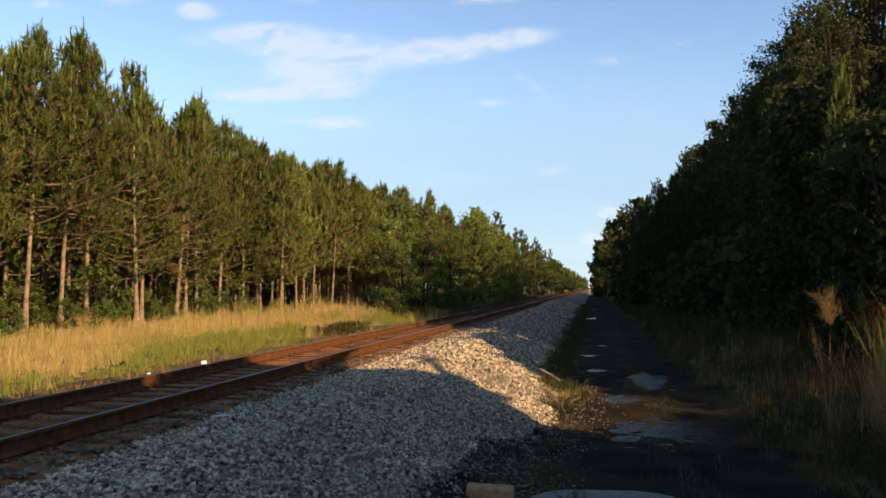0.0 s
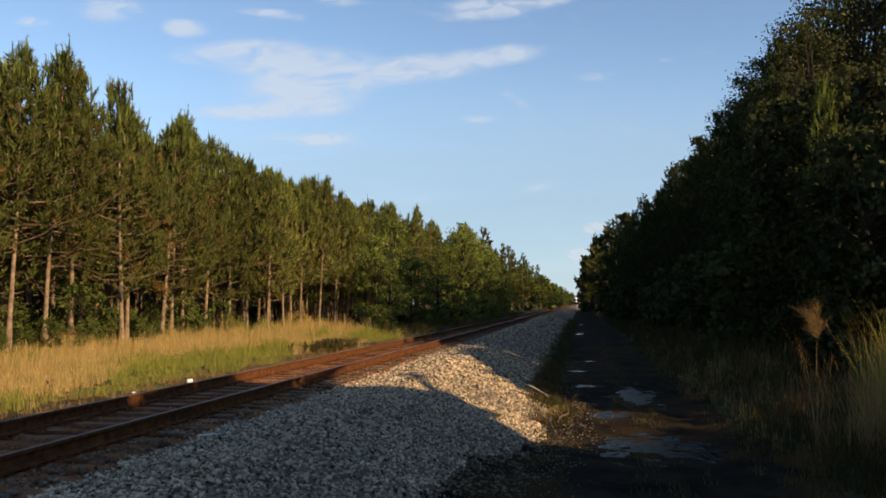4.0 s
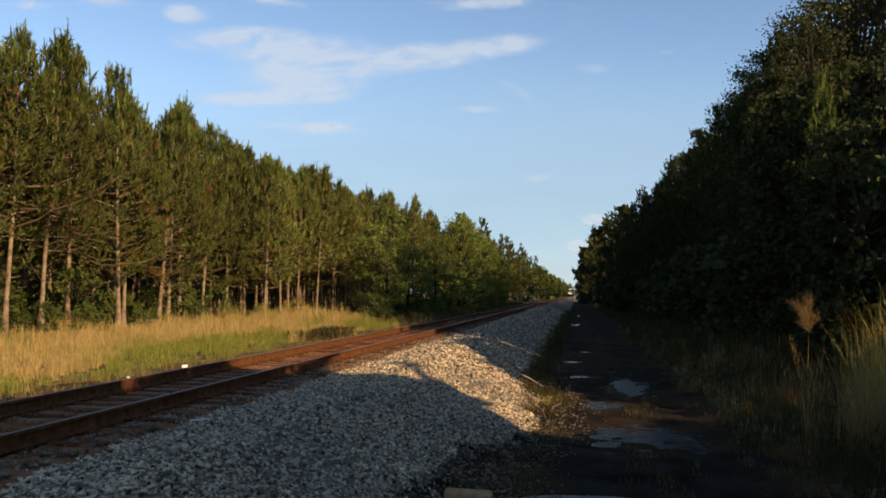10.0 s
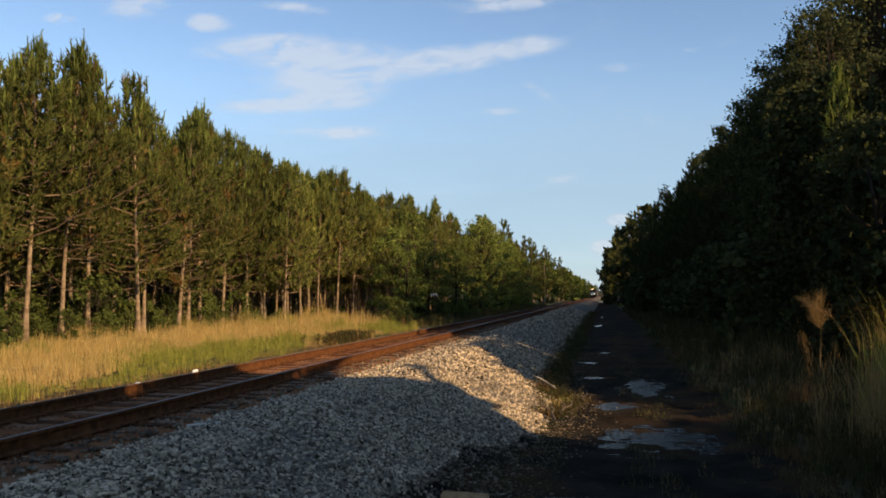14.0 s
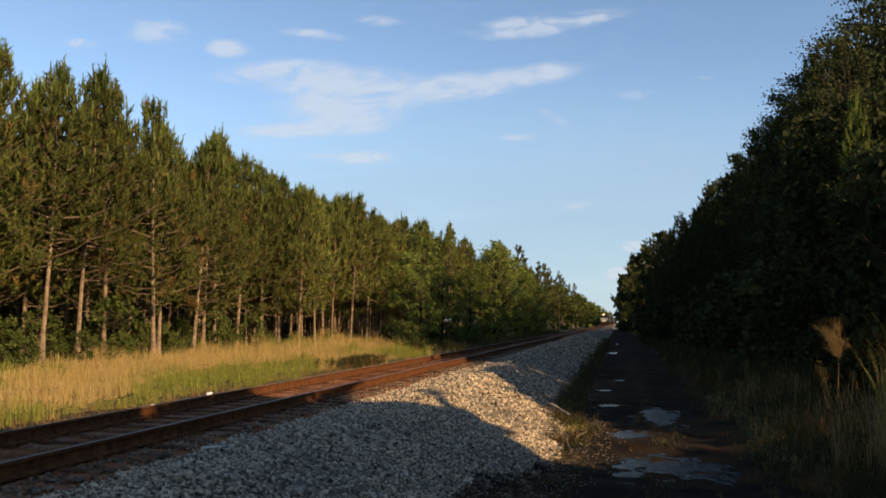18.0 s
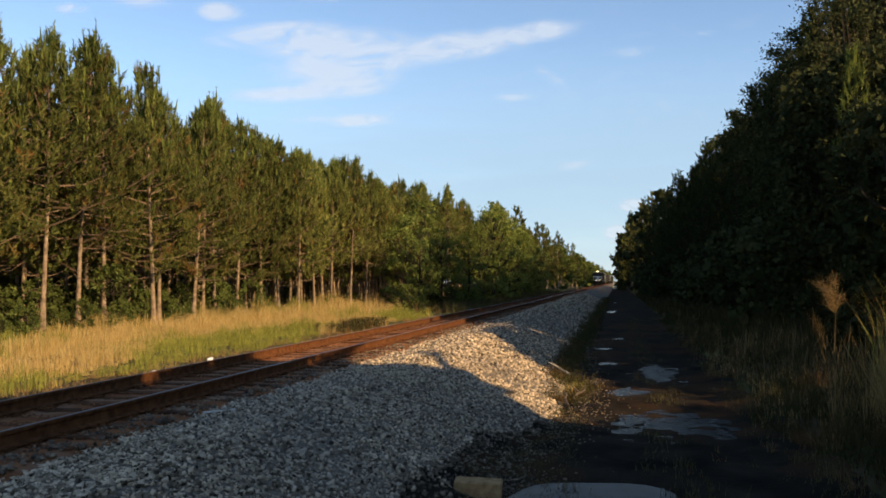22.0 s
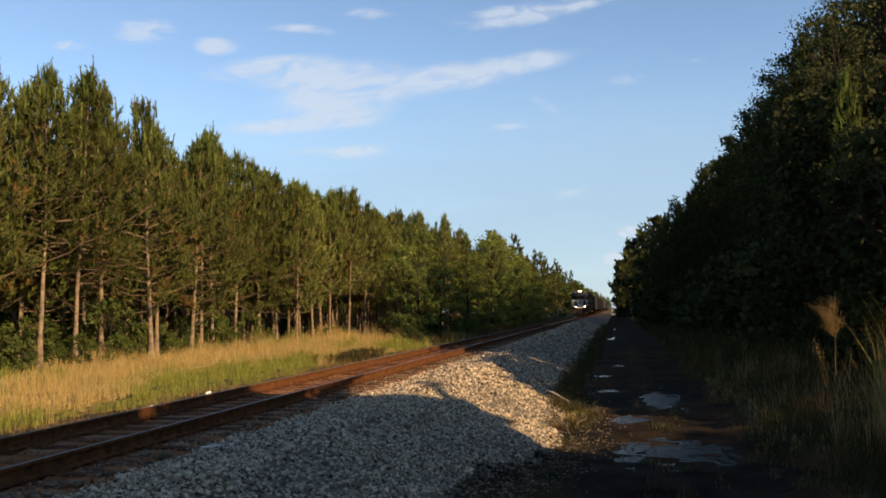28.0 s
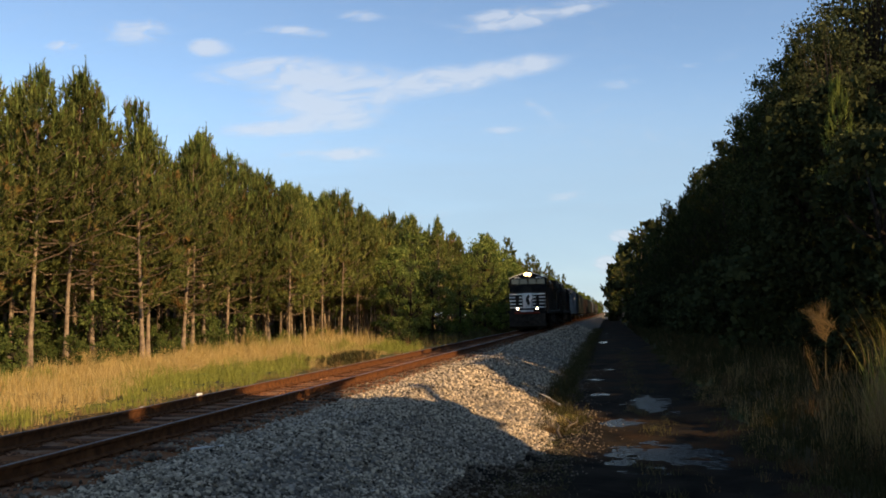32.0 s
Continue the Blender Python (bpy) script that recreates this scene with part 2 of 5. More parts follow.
def prism_bm(outline, x0, x1, axis="x"):
    """A bmesh: an outline of (a, z) drawn out along x (a = y) or along y (a = x)."""
    bm = bmesh.new()
    put = (lambda a, z, s: (s, a, z)) if axis == "x" else (lambda a, z, s: (a, s, z))
    r0 = [bm.verts.new(put(a, z, x0)) for a, z in outline]
    r1 = [bm.verts.new(put(a, z, x1)) for a, z in outline]
    n = len(outline)
    bm.faces.new(r0); bm.faces.new(r1[::-1])
    for i in range(n):
        bm.faces.new((r0[i], r1[i], r1[(i + 1) % n], r0[(i + 1) % n]))
    bmesh.ops.recalc_face_normals(bm, faces=bm.faces)
    return bm


def tube(points, radii, sides=6):
    """Vertices and faces of a tapered tube along points."""
    P = np.array(points, float)
    V, F = [], []
    for i, p in enumerate(P):
        d = P[min(i + 1, len(P) - 1)] - P[max(i - 1, 0)]
        d /= np.linalg.norm(d) + 1e-9
        a = np.cross(d, (0.31, 0.95, 0.1)); a /= np.linalg.norm(a) + 1e-9
        b = np.cross(d, a)
        for k in range(sides):
            w = 2 * math.pi * k / sides
            V.append(tuple(p + radii[i] * (math.cos(w) * a + math.sin(w) * b)))
    for i in range(len(P) - 1):
        for k in range(sides):
            k2 = (k + 1) % sides
            F.append((i * sides + k, i * sides + k2, (i + 1) * sides + k2, (i + 1) * sides + k))
    F.append(tuple(range((len(P) - 1) * sides, len(P) * sides)))
    return V, F


def tubes(list_of):
    V, F = [], []
    for v, f in list_of:
        n = len(V)
        V += v
        F += [tuple(i + n for i in one) for one in f]
    return V, F


def rod(bm, a, b, r, sides=6):
    v, f = tube([a, b], [r, r], sides)
    vs = [bm.verts.new(p) for p in v]
    for one in f:
        bm.faces.new([vs[i] for i in one])
    bm.faces.new([vs[i] for i in range(sides)][::-1])


# ---- the lie of the land ----
def track_x(y):
    """The track's centre line: straight, bending a little to the right far off."""
    return -7.25 + 2.3e-5 * max(0.0, y - 300) ** 2


GX = [-600, -60, -20, -11, -9.6, -3, -2, -1.5, 1.0, 1.9, 4, 8, 600]
GZ = [-0.5, -0.5, -0.5, -0.52, -0.62, -1.03, -1.0, -0.95, -0.95, -0.86, -0.55, -0.35, -0.3]


def ground_z(x, y):
    z = float(np.interp(x, GX, GZ))
    rough = 0.012 if abs(x + 0.2) < 1.6 else (0.14 if -9 > x or x > 1.6 else 0.02)
    return z + rough * noise.noise((x * 0.5, y * 0.35, 0)) + 0.4 * rough * noise.noise((x * 2.1, y * 1.7, 3))


def grid_sheet(name, xs, ys, zf, material):
    V = [(x, y, zf(x, y)) for y in ys for x in xs]
    w = len(xs)
    F = [(j * w + i, j * w + i + 1, (j + 1) * w + i + 1, (j + 1) * w + i) for j in range(len(ys) - 1) for i in range(w - 1)]
    return mesh_ob(name, V, F, material, smooth=True)


xs = [-600, -300, -150, -80, -50, -40, -34] + list(np.arange(-30, -10.9, 0.8)) + list(np.arange(-10.8, -2.4, 0.7)) + list(np.arange(-2.4, 6.1, 0.25)) + [7, 8, 10, 12, 15, 20, 30, 50, 100, 300, 600]
ys = [-200, -80, -40, -20, -10, -5] + list(np.arange(-2, 40, 0.4)) + list(np.arange(40, 90, 2.0)) + list(np.arange(90, 300, 15)) + [330, 400, 500, 700, 1000, 1500, 2500, 4500]
tagged(grid_sheet("ground", xs, ys, lambda x, y: ground_z(x, y) - (0.14 if -3.5 < x < 1.5 else 0.0), M["ground"]), "brown soil with leaf litter and thin grass", "ground", kind="structure")

road_ys = list(np.arange(-6, 7, 0.3)) + list(np.arange(7, 26, 0.09)) + list(np.arange(26, 40, 0.2)) + list(np.arange(40, 120, 2.0)) + list(range(120, 420, 20))


PUDDLES = [(0.05, 21.4, 0.48, 2.0), (-0.6, 17.8, 0.5, 0.5), (0.1, 14.2, 0.95, 1.45), (-1.28, 64.4, 0.42, 3.0), (-1.31, 29.1, 0.34, 0.7), (-0.95, 34.4, 0.3, 0.6),
           (-1.2, 23.9, 0.36, 0.6), (-1.3, 91, 0.5, 2.5), (-1.1, 8.35, 0.95, 1.15)]


def road_z(x, y):
    hollow = sum(0.065 * math.exp(-((x - a) / rx) ** 2 - ((y - b) / ry) ** 2) for a, b, rx, ry in PUDDLES)
    rut = -hollow - 0.02 * (math.exp(-((x + 0.75) / 0.25) ** 2) + math.exp(-((x - 0.75) / 0.25) ** 2))
    ridge = 0.022 * noise.noise((x * 2.3, y * 1.8, 9)) + 0.020 * noise.noise((x * 5, y * 4, 2)) + 0.022 * noise.noise((x * 1.7, y * 6.5, 6))
    return ground_z(x, y) + 0.03 + rut + (ridge if y > 10.2 else 0.12 * ridge) - (0.06 if x > 1.75 or x < -3.75 else 0)


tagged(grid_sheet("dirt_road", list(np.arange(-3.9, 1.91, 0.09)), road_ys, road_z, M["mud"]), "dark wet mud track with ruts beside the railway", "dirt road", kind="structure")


def toe_x(y):
    """The foot of the ballast: narrow beside the camera, a bulge, then straight on."""
    return float(np.interp(y, [9.5, 12, 14, 18, 20.5, 400], [-2.5, -2.3, -1.9, -1.85, -2.35, -2.35])) + 0.2 * noise.noise((0, y * 0.4, 5)) + 0.16 * noise.noise((3, y * 1.3, 5))


def bed_z(x, y):
    t = toe_x(y)
    px = [-10.6, -9.4, -9.0, -5.8, -5.2, -4.5, -4.5 + (t + 4.5) * 0.62, t, t + 0.3]
    pz = [-0.66, -0.30, -0.26, -0.235, -0.20, -0.15, -0.66, -0.97, -1.08]
    return float(np.interp(x, px, pz)) + 0.03 * noise.noise((x * 1.4, y * 1.1, 2)) + 0.02 * noise.noise((x * 5, y * 5, 4))


bed_rows = list(np.arange(-8, 45, 0.22)) + list(np.arange(45, 120, 1.5)) + list(np.arange(120, 1501, 20))
bed_cols = list(np.arange(-10.6, -8.6, 0.4)) + list(np.arange(-8.6, -5.8, 0.55)) + list(np.arange(-5.8, -1.1, 0.15))
bed = grid_sheet("ballast_bed", bed_cols, bed_rows, bed_z, M["ballast"])
for v in bed.data.vertices:
    v.co.x += track_x(v.co.y) + 7.25
tagged(bed, "grey crushed-stone ballast shoulder of the railway", "ballast", kind="structure")


def soil_x(y):
    """Where dark soil begins to cover the lower slope beside the camera."""
    return float(np.interp(y, [8, 10.2, 11.9, 12.6, 13.6, 14.2], [-3.0, -2.92, -2.8, -2.4, -1.95, -1.4])) + 0.22 * noise.noise((1, y * 1.1, 8)) + 0.1 * noise.noise((4, y * 3.1, 8))


def soil_z(x, y):
    k = min(1.0, max(0.0, (x - soil_x(y) + 0.25) / 0.5))
    return bed_z(x, y) - 0.035 + 0.065 * k + 0.012 * noise.noise((x * 6, y * 6, 3))


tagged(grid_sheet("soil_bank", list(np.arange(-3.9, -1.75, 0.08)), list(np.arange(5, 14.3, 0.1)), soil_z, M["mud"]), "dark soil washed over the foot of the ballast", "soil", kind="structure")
core = grid_sheet("track_bed", list(np.arange(-8.75, -5.7, 0.25)), bed_rows, lambda x, y: -0.192 - 0.25 * max(0, abs(x + 7.25) - 1.3) + 0.025 * noise.noise((x * 3, y * 3, 1)), M["rustbed"])
for v in core.data.vertices:
    v.co.x += track_x(v.co.y) + 7.25
tagged(core, "rust-stained gravel between and beside the rails", "track bed", kind="structure")


# ---- the railway ----
def rail(x_off):
    prof = [(-0.075, -0.17), (0.075, -0.17), (0.075, -0.155), (0.012, -0.135), (0.010, -0.045), (0.036, -0.035), (0.036, -0.006), (0.028, 0.0), (-0.028, 0.0), (-0.036, -0.006), (-0.036, -0.035), (-0.010, -0.045), (-0.012, -0.135), (-0.075, -0.155)]
    stops = [-40, 0, 20, 60, 120, 200, 300] + list(range(320, 1501, 20))
    V = [(track_x(y) + x_off + a, y, z) for y in stops for a, z in prof]
    n = len(prof)
    F = [(j * n + i, j * n + (i + 1) % n, (j + 1) * n + (i + 1) % n, (j + 1) * n + i) for j in range(len(stops) - 1) for i in range(n)]
    top = {7}
    ob = mesh_ob("rail", V, [f for j in range(len(stops) - 1) for i, f in enumerate(F[j * n:(j + 1) * n]) if i not in top], M["rust"])
    mesh_ob("running_surface", V, [f for j in range(len(stops) - 1) for i, f in enumerate(F[j * n:(j + 1) * n]) if i in top], M["railhead"], ob, "polished steel running surface")
    return tagged(ob, "rusted steel rail with a polished running surface", "rail", "rails of the track")


rail(-0.7535), rail(0.7535)


def build_tie():
    bm = box_bm([(-1.3, 1.3, -0.115, 0.115, -0.36, -0.182)], 0.012)
    for v in bm.verts:
        v.co.z += 0.012 * noise.noise(v.co * 3)
        v.co.x += 0.02 * noise.noise(v.co * 2 + Vector((4, 0, 0)))
    tie = part("railway_tie", bm, M["tie"], None)
    for s in (-1, 1):
        c = s * 0.7535
        spikes = [(c + ox - 0.014, c + ox + 0.014, oy - 0.014, oy + 0.014, -0.170, -0.145) for ox, oy in ((-0.1, 0.05), (0.1, -0.05), (0.14, 0.05), (-0.14, -0.05))]
        part("tie_plate", box_bm([(c - 0.18, c + 0.18, -0.09, 0.09, -0.184, -0.168)] + spikes), M["rust"], tie)
    return tagged(tie, "weathered rust-brown timber railway tie", "railway tie", "ties under the rails")


TIE_AT = [3.0 + 0.53 * i for i in range(150)]
tie = build_tie()
tie.matrix_basis = pose(-7.25, TIE_AT[0], 0)
for i, y in enumerate(TIE_AT[1:]):
    copy_thing(tie, pose(-7.25 + rng.normal(0, 0.04), y + rng.normal(0, 0.02), rng.normal(0, 0.006), 0, 0, rng.normal(0, 1.0)))

# ---- trees ----
def unit(v):
    return v / (np.linalg.norm(v, axis=-1, keepdims=True) + 1e-9)


def tuft_tris(centres, dirs, r, blades, length, width, spread, stem=0.0):
    """Needle tufts: blades as slim triangles that fan out round a direction."""
    n = len(centres)
    way = unit(dirs[:, None, :] + spread * unit(r.normal(size=(n, blades, 3))))
    start = centres[:, None, :] + 0.02 * r.normal(size=(n, blades, 3)) + dirs[:, None, :] * stem * r.uniform(0, 1, (n, blades, 1))
    long = length * r.uniform(0.6, 1.2, (n, blades, 1))
    side = unit(np.cross(way, r.normal(size=(n, blades, 3)))) * width * 0.5
    return np.stack([start - side, start + side, start + way * long], 2).reshape(-1, 3, 3)


def shoot_tris(base, up, length, r, girth, needles=12):
    """Upright bottle-brush shoots: a slim spindle each, with short needles standing off it."""
    n = len(base)
    up = unit(up)
    a = unit(np.cross(up, r.normal(size=(n, 3))))
    b = np.cross(up, a)
    L = length[:, None]
    ring = [base + up * L * 0.35 + girth * (math.cos(w) * a + math.sin(w) * b) for w in (0.0, 2.094, 4.189)]
    tip = base + up * L
    spindle = [np.stack([ring[k], ring[(k + 1) % 3], end], 1) for k in range(3) for end in (tip, base)]
    w = r.uniform(0, 6.283, (n, needles, 1))
    out = np.cos(w) * a[:, None] + np.sin(w) * b[:, None]
    start = base[:, None] + up[:, None] * L[:, None] * r.uniform(0.1, 0.95, (n, needles, 1))
    way = unit(out + up[:, None] * r.uniform(0.7, 2.2, (n, needles, 1)))
    side = unit(np.cross(way, r.normal(size=(n, needles, 3)))) * 0.016
    blades = np.stack([start - side, start + side, start + way * r.uniform(0.12, 0.24, (n, needles, 1))], 2).reshape(-1, 3, 3)
    return np.concatenate(spindle + [blades])


def pine_parts(seed, H, base, R, n_branch, per, blades, length, width, lean=0.3, shoots=130):
    """Trunk, limbs, needles and upright shoots of one pine, as meshes."""
    r = np.random.default_rng(seed)
    top = np.array([r.normal(0, lean), r.normal(0, lean), H])
    ks = np.linspace(0, 1, 9)
    axis = np.array([[top[0] * k ** 2 + 0.07 * math.sin(5 * k + seed), top[1] * k ** 2 + 0.07 * math.cos(4 * k + seed), H * k] for k in ks])
    girth = 0.0095 * H
    V, F = tube(axis, [girth * (1 - 0.93 * k) + (0.05 if k == 0 else 0) for k in ks], 8)
    at = lambda z: np.array([np.interp(z, axis[:, 2], axis[:, n]) for n in range(3)])  # noqa: E731
    limbs, cs, ds = [], [], []
    for i in range(n_branch):
        k = ((i + r.random()) / n_branch)
        z = base + (H - base - 0.25) * k
        prof = R * min(1.0, 0.65 + 1.5 * k) * (1 - k ** 1.75) ** 0.95 * r.uniform(0.6, 1.2) + 0.12
        w = i * 2.4 + r.normal(0, 0.4)
        rise = 0.06 + 0.82 * k + r.normal(0, 0.22 - 0.1 * k)
        d = unit(np.array([math.cos(w), math.sin(w), rise]))
        s = at(z)
        pts = [s, s + d * prof * 0.5 + (0, 0, -0.04 * prof), s + d * prof + (0, 0, 0.12 * prof)]
        limbs.append(tube(pts, [0.012 + 0.012 * prof, 0.010 + 0.005 * prof, 0.006], 3))
        m = max(2, int(per * (0.35 + prof / R)))
        f = r.uniform(0.2, 1.0, m) ** 0.7
        c = s + np.outer(f, pts[2] - s) + r.normal(0, 0.09 + 0.05 * prof, (m, 3))
        cs.append(c)
        ds.append(unit(0.45 * (1 - 0.6 * k) * d + np.array([0, 0, 0.8 + 0.8 * k]) + 0.3 * r.normal(size=(m, 3))))
    for i in range(int(base * 1.3)):
        z = r.uniform(1.0, base + 1.2)
        w, q = r.uniform(0, 6.28), r.uniform(0.4, 1.9)
        s = at(z)
        d = np.array([math.cos(w), math.sin(w), r.uniform(-0.2, 0.9)])
        limbs.append(tube([s, s + d * q * 0.6, s + d * q + (0, 0, r.normal(0, 0.12))], [0.02, 0.013, 0.005], 3))
    cs, ds = np.concatenate(cs), np.concatenate(ds)
    needles = tuft_tris(cs, ds, r, blades, length, width, 0.75, 0.5)
    high = cs[np.argsort(cs[:, 2] + r.normal(0, 0.16 * (H - base), len(cs)))[-shoots:]]
    tops = np.array([at(H - 0.45) + (a, b, -c) for a, b, c in ((0, 0, 0), (0.16, 0.05, 0.2), (-0.12, 0.12, 0.25), (0.02, -0.17, 0.3), (-0.15, -0.1, 0.42))])
    foot = np.concatenate([tops, high + (0, 0, 0.12)])
    up = np.tile([0, 0, 1.0], (len(foot), 1)) + 0.10 * r.normal(size=(len(foot), 3))
    long = np.concatenate([[1.15, 0.85, 0.85, 0.8, 0.75], np.interp(high[:, 2], [base, H], [0.4, 0.8]) * r.uniform(0.7, 1.2, len(high))])
    young = shoot_tris(foot, up, long, r, 0.055)
    LV, LF = tubes(limbs)
    return (V, F), (LV, LF), needles, young


def broad_parts(seed, H, base, R, clumps, leaves, size, inner=6):
    """Trunk with limbs and leafy clumps of one broad-leaved tree or bush."""
    r = np.random.default_rng(seed)
    ks = np.linspace(0, 1, 6)
    axis = np.array([[0.25 * math.sin(3 * k + seed) * k, 0.25 * math.cos(2 * k + seed) * k, H * 0.85 * k] for k in ks])
    V, F = tube(axis, [0.016 * H * (1 - 0.9 * k) + 0.012 for k in ks], 7)
    limbs, quads = [], []
    for i in range(clumps):
        w, k = r.uniform(0, 6.283), r.uniform(0, 1)
        rad = R * math.sqrt(max(0.02, 1 - (2 * k - 0.85) ** 2 / 1.4)) * r.uniform(0.45, 1.0)
        c = np.array([math.cos(w) * rad, math.sin(w) * rad, base + (H - base) * k])
        s = axis[min(5, int(1 + 4 * k))] * (1, 1, 0.85)
        limbs.append(tube([s, (s + c) / 2 + (0, 0, -0.1 * R), c], [0.004 * H + 0.008, 0.003 * H + 0.004, 0.006], 3))
        spread = r.uniform(0.16, 0.30) * R * np.array([1, 1, 0.7])
        p = c + unit(r.normal(size=(leaves, 3))) * r.uniform(0, 1, (leaves, 1)) ** 0.6 * 1.3 * spread
        a = unit(r.normal(size=(leaves, 3)) + (0, 0, -0.2)) * size * r.uniform(0.7, 1.4, (leaves, 1))
        b = unit(np.cross(a, r.normal(size=(leaves, 3)))) * size * 0.42
        core = max(2, leaves // inner)
        p[:core] = c + (p[:core] - c) * 0.5
        a[:core] *= 1.8 if inner == 6 else 2.6
        b[:core] *= 1.8 if inner == 6 else 2.6
        quads.append(np.stack([p, p + a * 0.5 + b, p + a, p + a * 0.5 - b], 1))
    return (V, F), tubes(limbs), np.concatenate(quads)


def pine(label, group, *args, young=True, leaf="needles", bark="bark"):
    (V, F), (LV, LF), needles, shoots = pine_parts(*args)
    root = new("pine_tree")
    mesh_ob("trunk", V, F, M[bark], root, smooth=True)
    tagged(mesh_ob("branchwork", LV, LF, M["limb" if bark == "bark" else bark], root), kind="stuff")
    tagged(new("crown", tri_mesh("crown", needles, M[leaf])), kind="stuff").parent = root
    if young:
        tagged(new("new_growth", tri_mesh("new_growth", shoots, M["candles"])), kind="stuff").parent = root
    return tagged(root, label, "pine tree", group)


def broad(name, label, category, group, *args, leaf="leaves"):
    (V, F), (LV, LF), quads = broad_parts(*args)
    root = new(name)
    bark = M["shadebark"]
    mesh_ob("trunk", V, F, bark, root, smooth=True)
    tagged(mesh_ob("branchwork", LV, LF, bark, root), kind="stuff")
    tagged(new("crown", quad_mesh("crown", quads, M[leaf])), kind="stuff").parent = root
    return tagged(root, label, category, group)


def stand(models, spots):
    """Sets out copies of the model trees at (x, y, scale); the models take the first spots."""
    for i, (x, y, s) in enumerate(spots):
        m = pose(x, y, ground_z(x, y) - 0.05, rng.normal(0, 1.2), rng.normal(0, 1.2), rng.uniform(0, 360))
        k = i if i < len(models) else int(rng.integers(len(models)))
        if i < len(models):
            ob = models[k]
            ob.matrix_basis = m
        else:
            ob = copy_thing(models[k], m)
        ob.scale = (s * rng.uniform(0.92, 1.08), s * rng.uniform(0.92, 1.08), s)



def joined(name, label, models, spots, crown_mat, bark, edges):
    """Many far trees as one crown sheet and one sheet of trunks. models: arrays of leaves and trunk tubes."""
    leaves, trunks = [], []
    for x, y, s in spots:
        arr, (V, F) = models[int(rng.integers(len(models)))]
        w = rng.uniform(0, 6.283)
        R = np.array([[math.cos(w), -math.sin(w), 0], [math.sin(w), math.cos(w), 0], [0, 0, 1]]) * s
        at = np.array([x, y, ground_z(x, y) - 0.05])
        leaves.append(arr @ R.T + at)
        trunks.append(([tuple(v) for v in np.array(V) @ R.T + at], F))
    make = tri_mesh if edges == 3 else quad_mesh
    tagged(new(name, make(name, np.concatenate(leaves), M[crown_mat])), label, "woods", kind="stuff")
    V, F = tubes(trunks)
    tagged(mesh_ob(name + "_trunks", V, F, M[bark], smooth=True), label + ", trunks", "woods", kind="stuff")


def pine_model(*args):
    (V, F), _, needles, _ = pine_parts(*args)
    return needles, (V, F)


def broad_model(*args):
    (V, F), _, quads = broad_parts(*args)
    return quads, (V, F)


# the planted pines across the track: a clear front row, thinner-built rows behind
PINE_L = "tall sunlit plantation pine with a bare lower trunk"
front = [pine(PINE_L, "planted pines", 11 + i, 11.6, 2.3 + 0.5 * (i % 4), 2.9, 74, 7, 18, 0.29, 0.062) for i in range(7)]
second = [pine(PINE_L, "planted pines", 24 + i, 11.6, 2.4 + 0.6 * (i % 3), 2.9, 66, 6, 12, 0.34, 0.09) for i in range(4)]
spots, spots2 = [], []
for row, x in enumerate((-21.4, -23.4)):
    y = 13.0 + row * 1.3
    while y < 150:
        top = np.interp(y, [28, 45, 70, 150], [10.6, 10.25, 10.1, 9.9]) + 0.45 * math.exp(-((y - 31) / 2.6) ** 2) + 1.2 * math.exp(-((y - 42.0) / 1.3) ** 2) + rng.normal(0, 0.48)
        (spots if row == 0 else spots2).append((x + rng.normal(0, 0.4), y, (top - 0.1 * row) / 11.5))
        y += (rng.uniform(1.4, 2.4) if row == 0 else rng.uniform(1.3, 2.1)) * (1.0 if y < 84 else 1.7)
rng.shuffle(spots)
rng.shuffle(spots2)
stand(front, [tuple(s) for s in spots])
stand(second, [tuple(s) for s in spots2])
back = [pine(PINE_L, "planted pines", 31 + i, 11.8, 3.2, 2.6, 46, 5, 7, 0.5, 0.15, young=False) for i in range(4)]
spots, deep_spots = [], []
for row, x in enumerate((-26.6, -29.6, -33.0, -37.0, -41.0)):
    y = 14.0 + row * 1.1
    while y < 150:
        (spots if row < 2 else deep_spots).append((x + rng.normal(0, 0.5), y, rng.uniform(0.86, 0.98)))
        y += rng.uniform(2.3, 3.4)
rng.shuffle(spots)
stand(back, [tuple(s) for s in spots])
joined("back_pines", "pines deep in the plantation", [pine_model(35 + i, 12.0, 4.2, 2.3, 28, 5, 7, 0.6, 0.16) for i in range(3)], deep_spots, "needles", "bark", 3)

# broad-leaved trees that stand nearer the track farther along
BROAD_L = "dense green broad-leaved tree beside the railway"
broads = [broad("broadleaf_tree", BROAD_L, "tree", "trackside trees", 51 + i, 7.6 + 0.7 * (i % 3), 0.5, 2.2, 56, 66, 0.145) for i in range(5)]
spots = [(-14.0, 55, 0.66), (-15.6, 57.5, 0.8), (-13.3, 59, 0.74), (-15.0, 61.5, 0.95)]
y = 65.0
while y < 130:
    spots.append((-12.7 + rng.normal(0, 0.6), y, rng.uniform(0.75, 1.15)))
    y += rng.uniform(4.6, 7.6)
rng.shuffle(spots)
stand(broads, [tuple(s) for s in spots])
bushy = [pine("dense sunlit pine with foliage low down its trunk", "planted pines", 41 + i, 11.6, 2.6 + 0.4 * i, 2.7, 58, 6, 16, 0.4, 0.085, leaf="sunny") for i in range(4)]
spots = []
y = 47.0
while y < 84:
    spots.append((-19.6 + rng.normal(0, 0.4) + 0.09 * (y - 47), y, rng.uniform(0.74, 0.88)))
    y += rng.uniform(2.0, 3.2)
